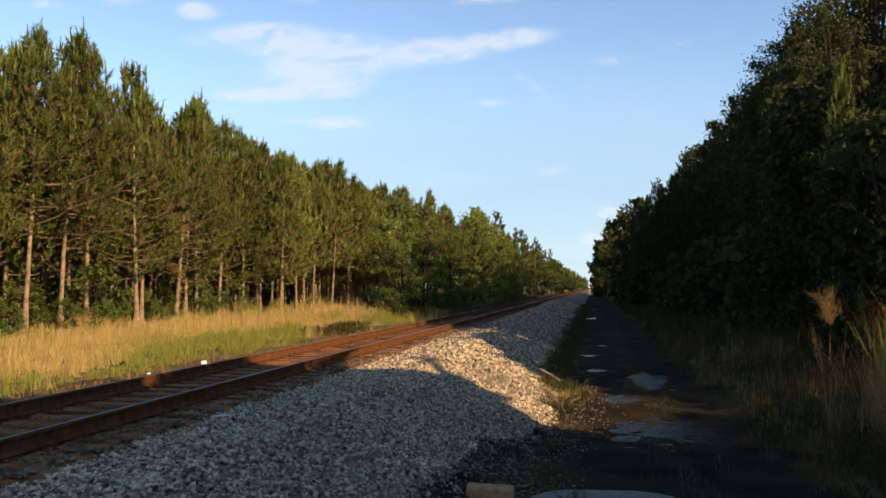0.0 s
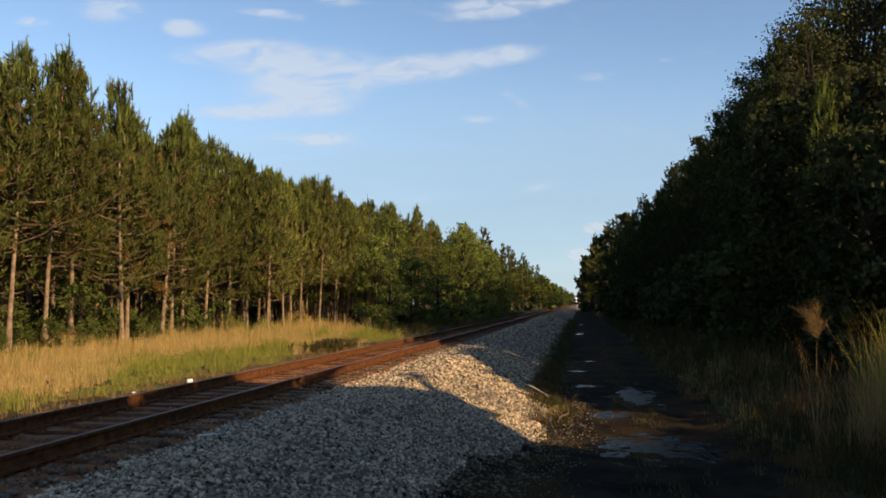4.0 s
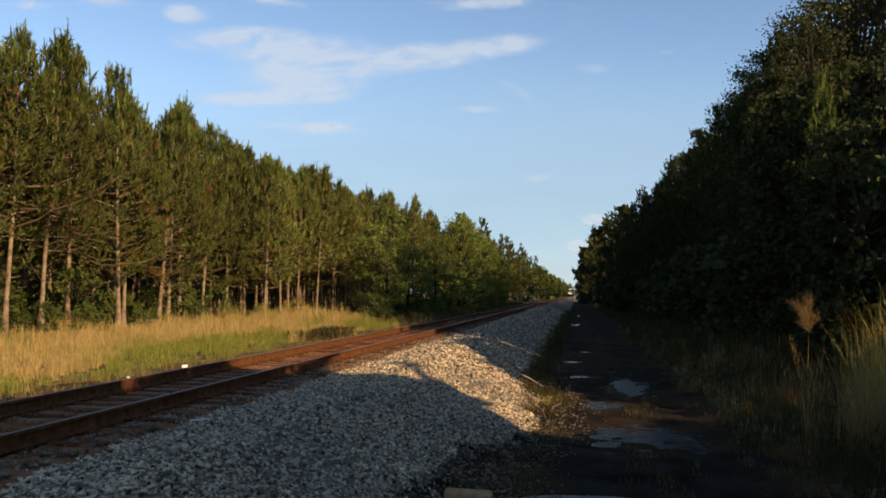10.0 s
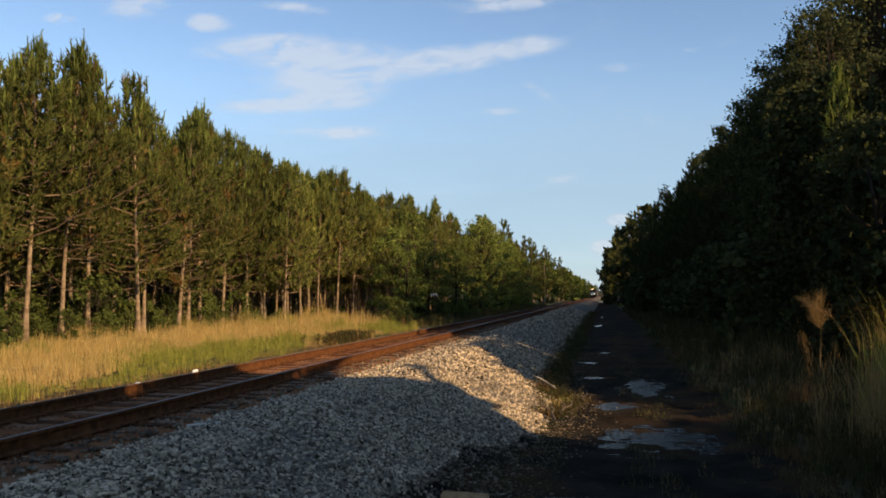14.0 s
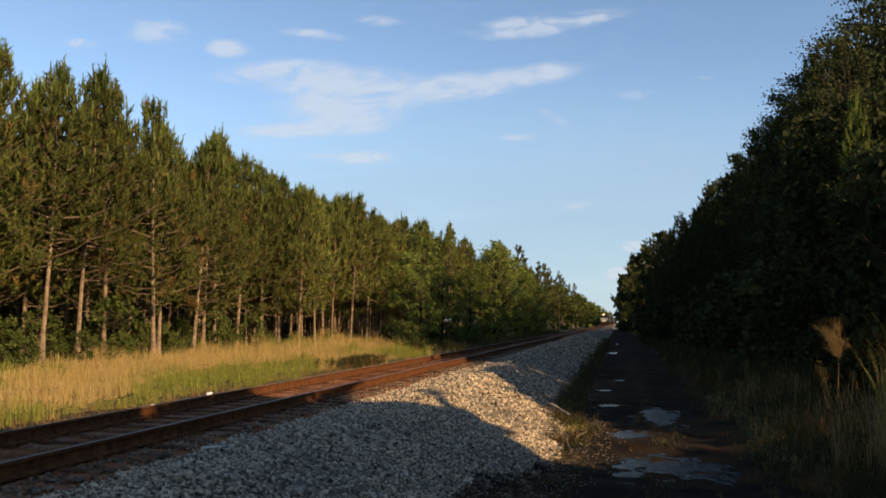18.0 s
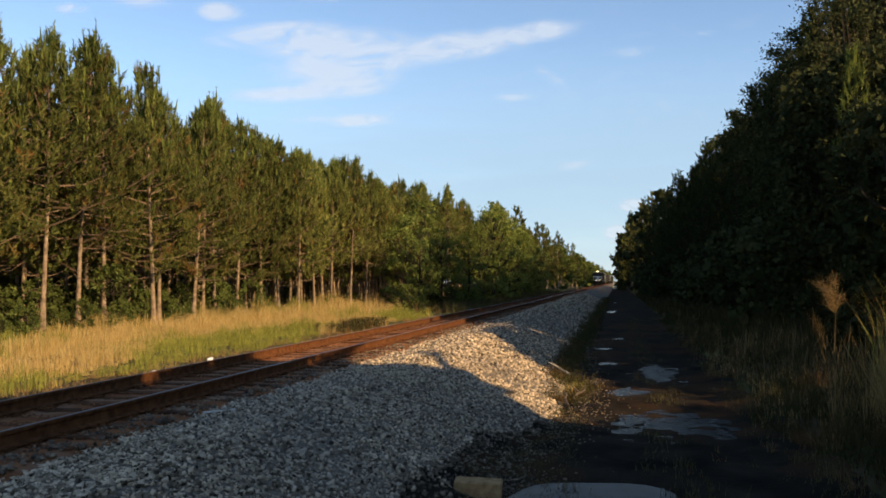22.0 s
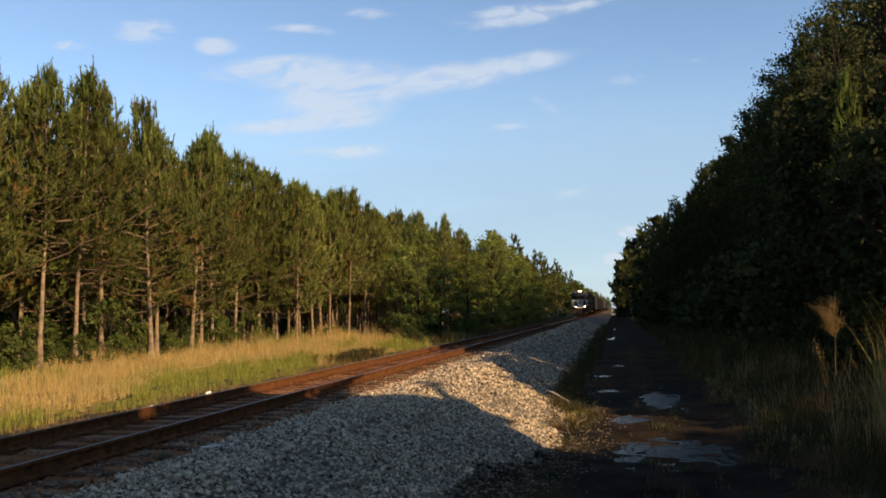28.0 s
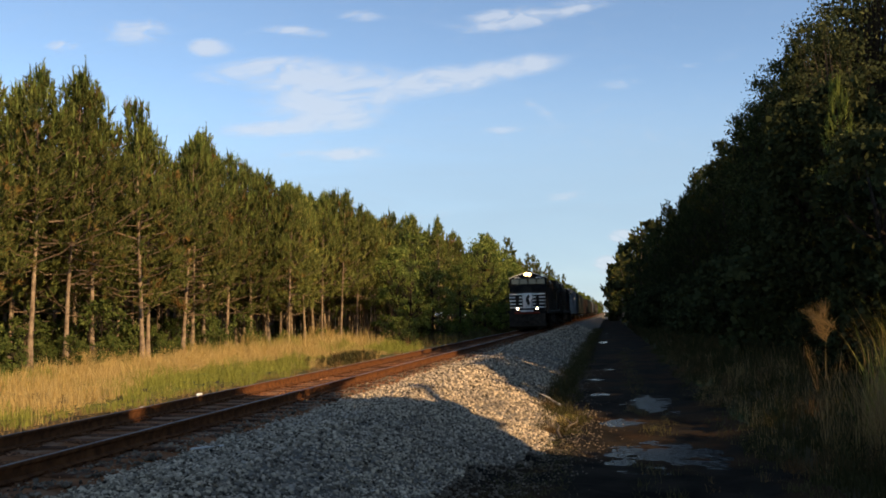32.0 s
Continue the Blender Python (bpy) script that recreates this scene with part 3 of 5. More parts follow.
stand(bushy, spots)
side_pines = []
for i in range(22):
    side_pines.append((-14.4 - 2.6 * (i % 2) + rng.normal(0, 0.7), 67 + 3.2 * i + rng.normal(0, 0.7), rng.uniform(0.70, 0.94)))
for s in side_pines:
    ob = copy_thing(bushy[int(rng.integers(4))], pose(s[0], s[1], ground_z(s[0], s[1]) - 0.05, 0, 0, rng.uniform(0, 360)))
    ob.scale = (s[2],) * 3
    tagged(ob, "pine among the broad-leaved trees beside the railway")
spots, pspots = [], []
y = 116.0
while y < 900:
    for off in (0, 4.5):
        a = rng.random() < 0.3
        (spots if a else pspots).append((track_x(y) - 7.2 - off + rng.normal(0, 0.8), y + rng.normal(0, 1), rng.uniform(0.75, 1.08) * (1.1 if a else 0.96)))
    y += 3.0 + 0.022 * y
joined("far_broadleaf_woods", "distant green trees lining the railway", [broad_model(71 + i, 9.4, 0.5, 3.2, 28, 28, 0.62) for i in range(3)], spots, "leaves", "darkbark", 4)

# the dark wood on the near side of the track
DARK = "tall tree of the shaded wood beside the mud track"


def wood_edge(y):
    """How far the crowns reach towards the track."""
    return float(np.interp(y, [0, 34, 50, 100, 120, 200, 300, 450, 800], [8, 6.9, 6.1, 4.4, 3.2, 0.1, -0.5, 0.9, 8]))


right_pines = [pine(DARK, "shaded wood", 101 + i, 13.6, 2.0 + 0.7 * i, 2.5, 54, 6, 11, 0.36, 0.085, leaf="shadeneedles", bark="shadebark", young=False) for i in range(4)]
right_broads = [pine("tall dense dark pine of the shaded wood", "shaded wood", 121 + i, 13.6, 1.2, 3.0, 92, 8, 16, 0.28, 0.078, leaf="shadeneedles", bark="shadebark", young=False) for i in range(4)]
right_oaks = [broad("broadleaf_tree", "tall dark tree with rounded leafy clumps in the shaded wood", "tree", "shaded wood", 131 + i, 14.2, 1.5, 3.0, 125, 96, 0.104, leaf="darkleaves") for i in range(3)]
stand(right_oaks, [(13.3, 45, 1.42), (10.6, 48.5, 1.18), (9.4, 50.5, 1.12), (8.7, 54, 1.02), (16, 45.5, 1.5), (20, 46, 1.55), (14, 48.5, 1.45), (18, 48, 1.5), (11.5, 52, 1.2), (10.6, 41.8, 1.1)])
rp, rb, rdp = [], [(8.6, 33.2, 0.76), (9.0, 35.6, 0.78), (9.0, 38.0, 0.77), (8.9, 40.4, 0.78), (8.8, 42.8, 1.06), (10.2, 44.2, 1.15)], []
y = 45.5
while y < 130:
    for k, off in enumerate((0, 2.8, 6.0, 9.5)):
        a = rng.random() < 0.5
        s = rng.uniform(1.18, 1.48) if k > 1 and y > 48 else rng.uniform(0.93, 1.03)
        (rdp if k > 1 else rp if a else rb).append((wood_edge(y) + (1.9 if a else 3.0) + off + rng.normal(0, 0.4), y + rng.normal(0, 0.6), s))
    y += rng.uniform(2.8, 3.8)
stand(right_pines, rp)
stand(right_broads, rb)
young_pine = pine("slim yellow-green young pine at the edge of the shaded wood", "shaded wood", 109, 9.2, 4.8, 0.5, 26, 3, 9, 0.18, 0.04, 0.1, 60, leaf="candles", bark="shadebark")
young_pine.matrix_basis = pose(5.55, 24.6, ground_z(5.55, 24.6) - 0.1)
young_pine.scale = (0.86,) * 3
joined("shaded_wood_depths", "dark trees deep in the shaded wood", [broad_model(95 + i, 13.6, 0.5, 3.2, 44, 76, 0.24) for i in range(3)], rdp, "darkleaves", "darkbark", 4)
y, rf = 130.0, []
while y < 900:
    for off in (0, 4.0, 8.0):
        (pspots if rng.random() < 0.6 else rf).append((wood_edge(y) + 2.0 + off + rng.normal(0, 0.5), y + rng.normal(0, 1), rng.uniform(1.08, 1.28)))
    y += 3.8 + 0.03 * y
joined("far_pine_woods", "distant pines lining the railway", [pine_model(81 + i, 12.5, 1.8, 2.3, 36, 5, 6, 0.65, 0.22) for i in range(3)], pspots, "needles", "bark", 3)
joined("far_dark_woods", "distant dark trees lining the mud track", [broad_model(91 + i, 12.0, 0.4, 2.9, 30, 28, 0.66) for i in range(3)], rf, "darkleaves", "darkbark", 4)

# unseen lower trees beside and behind the camera, placed to shade ballast and wood edge; a clearing follows
near_wood = [broad("broadleaf_tree", "unseen mid-height tree that shades the near side", "tree", "clearing edge", 141 + i, 7.6, 0.3, 2.7, 34, 34, 0.58, leaf="darkleaves") for i in range(3)]
spots = []
y = -16.1
while y < 4.2:
    if y < -6:
        spots.append((15.5 + rng.normal(0, 0.5), y, rng.uniform(1.2, 1.4)))
    else:
        spots += [(6.9 + rng.normal(0, 0.3), y, rng.uniform(1.14, 1.2)), (10.4 + rng.normal(0, 0.5), y + 1.0, rng.uniform(1.12, 1.25)), (15 + rng.normal(0, 0.5), y + 0.5, rng.uniform(1.3, 1.5))]
    y += 2.3
for x, y, s in ((13, 16.5, 1.2), (14.2, 20, 1.15), (15.5, 22.5, 1.45), (15, 25.6, 1.55), (15.5, 28, 1.6), (14.5, 31.5, 1.5), (19, 18, 1.2), (19.5, 22, 1.25), (19, 26, 1.2), (20, 30, 1.3)):
    spots.append((x, y, s))
stand(near_wood, spots)
high = [broad("broadleaf_tree", "unseen small tree with a bare stem that shades the ballast", "tree", "clearing edge", 151 + i, 7.9, 3.4, 1.15, 40, 26, 0.42, leaf="darkleaves") for i in range(2)]
stand(high, [(7.2, 5.2, 1.08), (7.1, 6.4, 1.05)])


def leaning_tree(label, seed, stem, boughs):
    """An unseen tree added for its shadow; leafy boughs (points with a radius each) lean out from its stem."""
    r = np.random.default_rng(seed)
    root = new("broadleaf_tree")
    root.matrix_basis = pose(*stem[0])
    at = np.array(stem, float) - stem[0]
    V, F = tube(at, np.linspace(0.09, 0.04, len(at)), 7)
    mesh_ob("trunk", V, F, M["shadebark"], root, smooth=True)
    limbs, quads = [], []
    for bough in boughs:
        B = np.array(bough, float)
        P = B[:, :3] - stem[0]
        limbs.append(tube(np.concatenate([at[-1:], P]), np.linspace(0.04, 0.008, len(P) + 1), 5))
        for k in np.linspace(0, len(B) - 1, 9 * (len(B) - 1)):
            i, f = min(int(k), len(B) - 2), k - min(int(k), len(B) - 2)
            c, rad = P[i] * (1 - f) + P[i + 1] * f, B[i, 3] * (1 - f) + B[i + 1, 3] * f
            n = int(14 + 70 * rad)
            p = c + unit(r.normal(size=(n, 3))) * r.uniform(0, 1, (n, 1)) ** 0.5 * rad
            a = unit(r.normal(size=(n, 3))) * (0.12 + 0.28 * rad)
            b = unit(np.cross(a, r.normal(size=(n, 3)))) * (0.05 + 0.13 * rad)
            quads.append(np.stack([p - a * 0.5, p + b, p + a * 0.5, p - b], 1))
    LV, LF = tubes(limbs)
    tagged(mesh_ob("branchwork", LV, LF, M["shadebark"], root), kind="stuff")
    tagged(new("crown", quad_mesh("crown", np.concatenate(quads), M["darkleaves"])), kind="stuff").parent = root
    return tagged(root, label, "tree", "clearing edge")


# both unseen; their boughs are shaped to cast the finger-shaped shadow on the ballast
leaning_tree("unseen slender tree whose boughs cast the finger of shade", 153, [(7.2, 6.8, -0.4), (7.2, 7.0, 2.6), (7.1, 7.4, 4.6)],
             [[(7.1, 7.6, 4.8, 0.40), (7.0, 8.6, 5.05, 0.36), (7.0, 9.7, 5.22, 0.26), (7.0, 10.4, 5.45, 0.14)], [(7.0, 9.6, 5.55, 0.18), (7.0, 10.8, 6.1, 0.10), (7.0, 11.8, 6.37, 0.05)],
              [(7.1, 7.6, 4.05, 0.40), (7.0, 8.6, 4.25, 0.30), (7.0, 9.5, 4.6, 0.16)]])
leaning_tree("unseen taller tree whose boughs cast the upper strip of shade", 154, [(7.6, 6.2, -0.4), (7.4, 6.6, 3.6), (7.1, 7.0, 6.2)],
             [[(7.0, 7.0, 6.65, 0.40), (7.0, 8.4, 6.95, 0.28), (7.0, 9.8, 7.2, 0.14), (7.0, 11.4, 7.38, 0.06)], [(7.0, 6.6, 7.5, 0.7), (7.0, 7.6, 7.7, 0.45)]])

# underwood
bushes = [broad("bush", "leafy green bush at the foot of the trees", "bush", "underwood", 161 + i, 2.4, 0.1, 1.25, 36, 44, 0.10, leaf="underleaves") for i in range(4)]
spots = []
y = 14.0
while y < 66:
    spots.append((-20.4 + rng.normal(0, 0.5), y, rng.uniform(0.25, 0.6)))
    spots.append((-22.4 + rng.normal(0, 0.5), y + 0.8, rng.uniform(0.4, 1.0) * (0.6 if y > 44 else 1)))
    if rng.random() < 0.7:
        spots.append((-25.0 + rng.normal(0, 1.4), y + 1, rng.uniform(0.6, 1.05)))
    y += rng.uniform(1.6, 3.2)
for y in np.arange(51, 72, 2.6):
    spots.append((-13.4 + rng.normal(0, 0.7), y, rng.uniform(0.4, 0.75)))
for y in np.arange(60, 74, 2.6):
    spots.append((-16.4 + rng.normal(0, 1.0), y, rng.uniform(0.6, 1.0)))
for y in np.arange(31, 45, 2.6):
    spots.append((-21.9 + rng.normal(0, 0.6), y, rng.uniform(0.7, 1.15)))
stand(bushes, spots)
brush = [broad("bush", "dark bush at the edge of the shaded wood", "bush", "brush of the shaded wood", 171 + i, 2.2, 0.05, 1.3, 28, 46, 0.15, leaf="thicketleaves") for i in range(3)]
spots = []
y = 34.0
while y < 110:
    spots.append((wood_edge(y) - 0.4 + rng.normal(0, 0.5), y, rng.uniform(1.2, 2.0)))
    y += rng.uniform(1.6, 2.6)
stand(brush, spots)
spots = []
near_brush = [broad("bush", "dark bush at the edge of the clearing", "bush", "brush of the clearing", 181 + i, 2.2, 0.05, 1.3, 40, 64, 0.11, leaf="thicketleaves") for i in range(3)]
# sizes and places set by the shade they throw; most stand unseen
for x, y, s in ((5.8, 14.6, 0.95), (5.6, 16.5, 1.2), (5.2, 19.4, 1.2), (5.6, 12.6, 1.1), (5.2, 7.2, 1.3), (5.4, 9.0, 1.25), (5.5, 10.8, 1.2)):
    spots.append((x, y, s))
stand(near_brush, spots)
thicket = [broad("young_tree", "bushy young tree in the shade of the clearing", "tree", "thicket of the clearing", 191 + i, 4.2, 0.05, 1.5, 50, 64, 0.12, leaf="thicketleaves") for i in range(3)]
# heights follow the edge of the shade on the ballast; last two stand unseen
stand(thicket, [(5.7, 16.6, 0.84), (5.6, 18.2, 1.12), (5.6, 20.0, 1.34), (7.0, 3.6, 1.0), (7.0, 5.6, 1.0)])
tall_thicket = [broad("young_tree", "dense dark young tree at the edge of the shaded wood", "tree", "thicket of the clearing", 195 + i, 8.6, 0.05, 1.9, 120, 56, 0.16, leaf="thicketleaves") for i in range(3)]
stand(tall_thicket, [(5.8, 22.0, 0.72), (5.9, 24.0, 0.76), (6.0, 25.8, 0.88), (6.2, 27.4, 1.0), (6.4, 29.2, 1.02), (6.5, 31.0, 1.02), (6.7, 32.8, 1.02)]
      + [(8.4 + 0.2 * (i % 2), 34.5 + 1.7 * i, 1.10 + 0.03 * (i % 3)) for i in range(8)])
# leaf quads close the sky gaps; the wood's inner shade is in their colour
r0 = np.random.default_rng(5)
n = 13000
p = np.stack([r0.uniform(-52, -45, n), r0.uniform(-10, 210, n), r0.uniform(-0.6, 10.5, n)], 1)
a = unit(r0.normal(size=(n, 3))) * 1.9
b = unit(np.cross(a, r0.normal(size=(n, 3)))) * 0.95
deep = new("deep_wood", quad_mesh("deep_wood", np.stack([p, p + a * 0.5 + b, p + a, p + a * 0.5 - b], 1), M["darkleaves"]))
tagged(deep, "leafy backing coloured as the dark shade deep in the pine wood", "foliage", kind="stuff")
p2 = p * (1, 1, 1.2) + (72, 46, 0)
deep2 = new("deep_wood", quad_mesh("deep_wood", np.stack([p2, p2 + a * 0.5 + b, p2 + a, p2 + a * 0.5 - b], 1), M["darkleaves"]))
tagged(deep2, "leafy backing coloured as the dark shade behind the near-side wood", "foliage", kind="stuff")

# ---- grass ----
def grass_mesh(name, roots, heights, blades, width, material, lean=0.35, r=np.random.default_rng(3)):
    """Clumps of bent blades: two triangles each."""
    n = len(roots)
    base = roots[:, None, :] + np.concatenate([r.normal(0, 0.06, (n, blades, 2)), np.zeros((n, blades, 1))], 2)
    h = heights[:, None, None] * r.uniform(0.55, 1.1, (n, blades, 1))
    w = r.uniform(0, 6.283, (n, blades, 1))
    out = np.concatenate([np.cos(w), np.sin(w), np.zeros_like(w)], 2)
    side = np.concatenate([-np.sin(w), np.cos(w), np.zeros_like(w)], 2) * width * 0.5
    k = lean * r.uniform(0.1, 1.2, (n, blades, 1))
    mid = base + out * h * k * 0.35 + h * np.array([0, 0, 0.6])
    tip = base + out * h * k + h * np.array([0, 0, 1.0])
    t1 = np.stack([base - side, base + side, mid], 2)
    t2 = np.stack([mid - side * 0.7, mid + side * 0.7, tip], 2)
    me = tri_mesh(name, np.concatenate([t1.reshape(-1, 3, 3), t2.reshape(-1, 3, 3)]), material)
    return new(name, me)


def meadow():
    r = np.random.default_rng(21)
    n = 17000
    y = 6 + 52 * r.uniform(0, 1, n) ** 1.25
    x = r.uniform(-21.0, -9.4, n)
    tone = np.array([noise.noise((a * 0.22, b * 0.13, 0.5)) + 0.5 * noise.noise((a * 0.9, b * 0.6, 1.5)) for a, b in zip(x, y)])
    edge = np.array([noise.noise((0, b * 0.5, 7)) * 0.5 for b in y])
    keep = (x < -11.0 + edge) & (y < np.interp(-x, [10, 13, 21], [45, 48, 62]))
    x, y, tone = x[keep], y[keep], tone[keep]
    z = np.array([ground_z(a, b) for a, b in zip(x, y)])
    h = np.interp(-x, [9.6, 10.6, 13, 17, 21], [0.16, 0.30, 0.45, 0.6, 0.75]) * r.uniform(0.6, 1.15, len(x)) * np.array([max(0.35, 0.85 + 1.1 * noise.noise((a * 0.9, b * 0.8, 4))) for a, b in zip(x, y)])
    h *= np.interp(y, [24, 34, 42], [0.9, 0.95, 1.4])
    dry = (1.5 * tone + np.interp(y, [27, 33], [0, 0.16]) + 0.12 * r.normal(size=len(x)) + np.interp(-x, [9.6, 10.6, 11.2, 12.0, 14, 16], [0.5, 0.38, 0.16, -0.14, -0.02, 0.12])) > 0.15
    P = np.stack([x, y, z], 1)
    tagged(grass_mesh("dry_grass", P[dry], h[dry], 9, 0.016, M["straw"]), "tall straw-coloured dry grass along the track", "grass", kind="stuff")
    tagged(grass_mesh("green_grass", P[~dry], h[~dry] * 0.8, 9, 0.018, M["grass"]), "green grass along the track", "grass", kind="stuff")
    # dense dark clump stands for dark weeds and for the tree shade around them
    n = 230
    y, x = r.normal(32.6, 1.6, n), -11.3 + r.normal(0, 0.3, n)
    P = np.stack([x, y, np.array([ground_z(a, b) for a, b in zip(x, y)])], 1)
    tagged(grass_mesh("weeds", P, r.uniform(0.2, 0.5, n), 9, 0.05, M["weeds"], 0.7), "dark low weeds that also stand for tree shade on the meadow", "weeds", kind="stuff")
    n = 900
    y, x = 9 + 36 * r.uniform(0, 1, n) ** 1.2, r.uniform(-11.4, -10.2, n)
    P = np.stack([x, y, np.array([ground_z(a, b) for a, b in zip(x, y)])], 1)
    tagged(grass_mesh("dry_grass", P, r.uniform(0.06, 0.2, n), 6, 0.016, M["sedge"], 0.9), "thin brown grass on the bare soil beside the rail", "grass", kind="stuff")
    n = 2600
    y, x = r.uniform(49, 140, n), r.uniform(-15.5, -9.9, n)
    P = np.stack([x, y, np.array([ground_z(a, b) for a, b in zip(x, y)])], 1)
    tagged(grass_mesh("weeds", P, r.uniform(0.3, 0.8, n), 6, 0.05, M["weeds"]), "dull green weeds in the shade of the trees", "weeds", kind="stuff")


meadow()


def verge():
    """Weeds and low grass of the near side."""
    r = np.random.default_rng(23)
    n = 7000
    y = 3 + 45 * r.uniform(0, 1, n) ** 1.6
    x = 1.55 + 6.5 * r.uniform(0, 1, n) ** 1.3 + 0.3 * np.sin(y * 0.8)
    P = np.stack([x, y, np.array([ground_z(a, b) for a, b in zip(x, y)])], 1)
    h = np.interp(x, [1.5, 2.4, 4, 8], [0.22, 0.55, 0.8, 0.9]) * r.uniform(0.5, 1.2, n)
    y3, n3 = r.uniform(40, 125, 1700), 1700
    x3 = np.array([1.7 + (wood_edge(b) + 0.5 - 1.7) * r.random() for b in y3])
    P3 = np.stack([x3, y3, np.array([ground_z(a, b) for a, b in zip(x3, y3)])], 1)
    tagged(grass_mesh("weeds", P3, r.uniform(0.3, 0.9, n3), 6, 0.06, M["weeds"], 0.6), "dull green weeds under the shaded wood", "weeds", kind="stuff")
    d = r.random(n) < np.where((y > 16) & (y < 27) & (x < 4), 0.30, 0.08)
    tagged(grass_mesh("dry_grass", P[d], h[d], 7, 0.014, M["sedge"], 0.45), "dry brown grass on the shaded verge", "grass", kind="stuff")
    tagged(grass_mesh("weeds", P[~d], h[~d], 8, 0.02, M["weeds"], 0.6), "dull green weeds on the shaded verge", "weeds", kind="stuff")
    n = 2800
    y = 7 + 40 * r.uniform(0, 1, n) ** 2.2
    toe = np.array([toe_x(b) for b in y])
    x = toe + r.uniform(-0.25, 1.5, n) * np.interp(y, [7, 11, 14, 18, 60], [0.9, 0.7, 0.3, 0.2, 0.3])
    z = np.array([max(ground_z(a, b), bed_z(a, b) if a < toe_x(b) else -2) for a, b in zip(x, y)])
    k = 2400
    y4 = 16 + 95 * r.uniform(0, 1, k) ** 1.4
    x4 = np.array([toe_x(b) for b in y4]) + r.normal(0.12, 0.22, k)
    P4 = np.stack([x4, y4, np.array([max(road_z(a, b), bed_z(a, b) if a < toe_x(b) else -2) for a, b in zip(x4, y4)])], 1)
    tagged(grass_mesh("low_weeds", P4, r.uniform(0.08, 0.36, k) * np.interp(y4, [16, 24], [0.5, 1]), 7, 0.022, M["weeds"], 0.8), "dull weeds along the foot of the ballast", "weeds", kind="stuff")
    n2 = 900
    y2 = 8 + 45 * r.uniform(0, 1, n2) ** 1.8
    x2 = np.where(r.random(n2) < 0.6, 1.75 - np.abs(r.normal(0, 0.35, n2)), r.normal(-0.1, 0.25, n2))
    wet = np.array([min(((a - q[0]) / q[2]) ** 2 + ((b - q[1]) / q[3]) ** 2 for q in PUDDLES) > 1.1 for a, b in zip(x2, y2)])
    x2, y2 = x2[wet], y2[wet]
    z2 = np.array([road_z(a, b) for a, b in zip(x2, y2)])
    tagged(grass_mesh("track_weeds", np.stack([x2, y2, z2], 1), r.uniform(0.04, 0.16, len(x2)), 7, 0.014, M["weeds"], 1.0), "low weeds on the mud track", "weeds", kind="stuff")
    tagged(grass_mesh("low_weeds", np.stack([x, y, z], 1), r.uniform(0.03, 0.09, n), 7, 0.014, M["weeds"], 1.2), "small dark weeds at the foot of the ballast", "weeds", kind="stuff")


verge()


def tall_tuft(x, y, h, material, label, seed, blades=70, plume=False):
    r = np.random.default_rng(seed)
    root = new("grass_tuft")
    root.matrix_basis = pose(x, y, ground_z(x, y))
    n = blades
    P = np.concatenate([r.normal(0, 0.13, (n, 2)), np.zeros((n, 1))], 1)
    stems = grass_mesh("blade_clump", P, np.full(n, h) * r.uniform(0.45, 1.05, n), 3, 0.012, material, 0.42, r)
    tagged(stems, kind="stuff").parent = root
    if plume:
        k = 15
        c = np.stack([r.normal(0, 0.10, k), r.normal(0, 0.10, k), h * r.uniform(0.85, 1.1, k)], 1)
        d = np.concatenate([r.normal(0, 0.35, (k, 2)), np.ones((k, 1))], 1)
        new("plume", tri_mesh("plume", tuft_tris(c, unit(d + (-0.5, 0, 0)), r, 26, 0.24, 0.006, 0.7, 0.16), M["sedge"])).parent = root
    return tagged(root, label, "grass tuft", "tall grass of the verge")


tall_tuft(2.39, 13.6, 1.9, M["sedge"], "tall straw-coloured grass with a feathery plume", 1, 12, True)
for i, (x, y, h) in enumerate([(2.4, 10.2, 1.7), (2.65, 10.6, 1.95), (2.3, 9.6, 1.5), (2.95, 10.9, 2.0), (2.8, 9.9, 1.6), (3.3, 11.3, 2.1), (2.1, 10.4, 0.9), (3.5, 10.6, 1.9), (3.1, 10.3, 1.8)]):
    tall_tuft(1.25 * x - 0.15, 1.25 * y, 1.25 * h - 0.55, (M["sedge"], M["grass"], M["sedge"], M["sedge"])[i % 4], "tall dry grass on the verge", 10 + i, 110)
for i, (x, y, h) in enumerate([(3.5, 13.0, 1.75), (3.8, 13.8, 1.9), (3.3, 12.2, 1.5), (4.1, 14.4, 1.9), (3.75, 12.5, 1.7), (3.0, 12.9, 1.2)]):
    tall_tuft(x, y, h, M[("straw", "sedge", "grass")[i % 3]], "tall sunlit golden grass on the verge", 40 + i, 90)
tall_tuft(-1.85, 17.4, 0.28, M["straw"], "small sunlit yellow grass tuft at the foot of the ballast", 31, 50)
tall_tuft(-1.75, 18.1, 0.25, M["grass"], "small sunlit yellow grass tuft at the foot of the ballast", 32, 50)

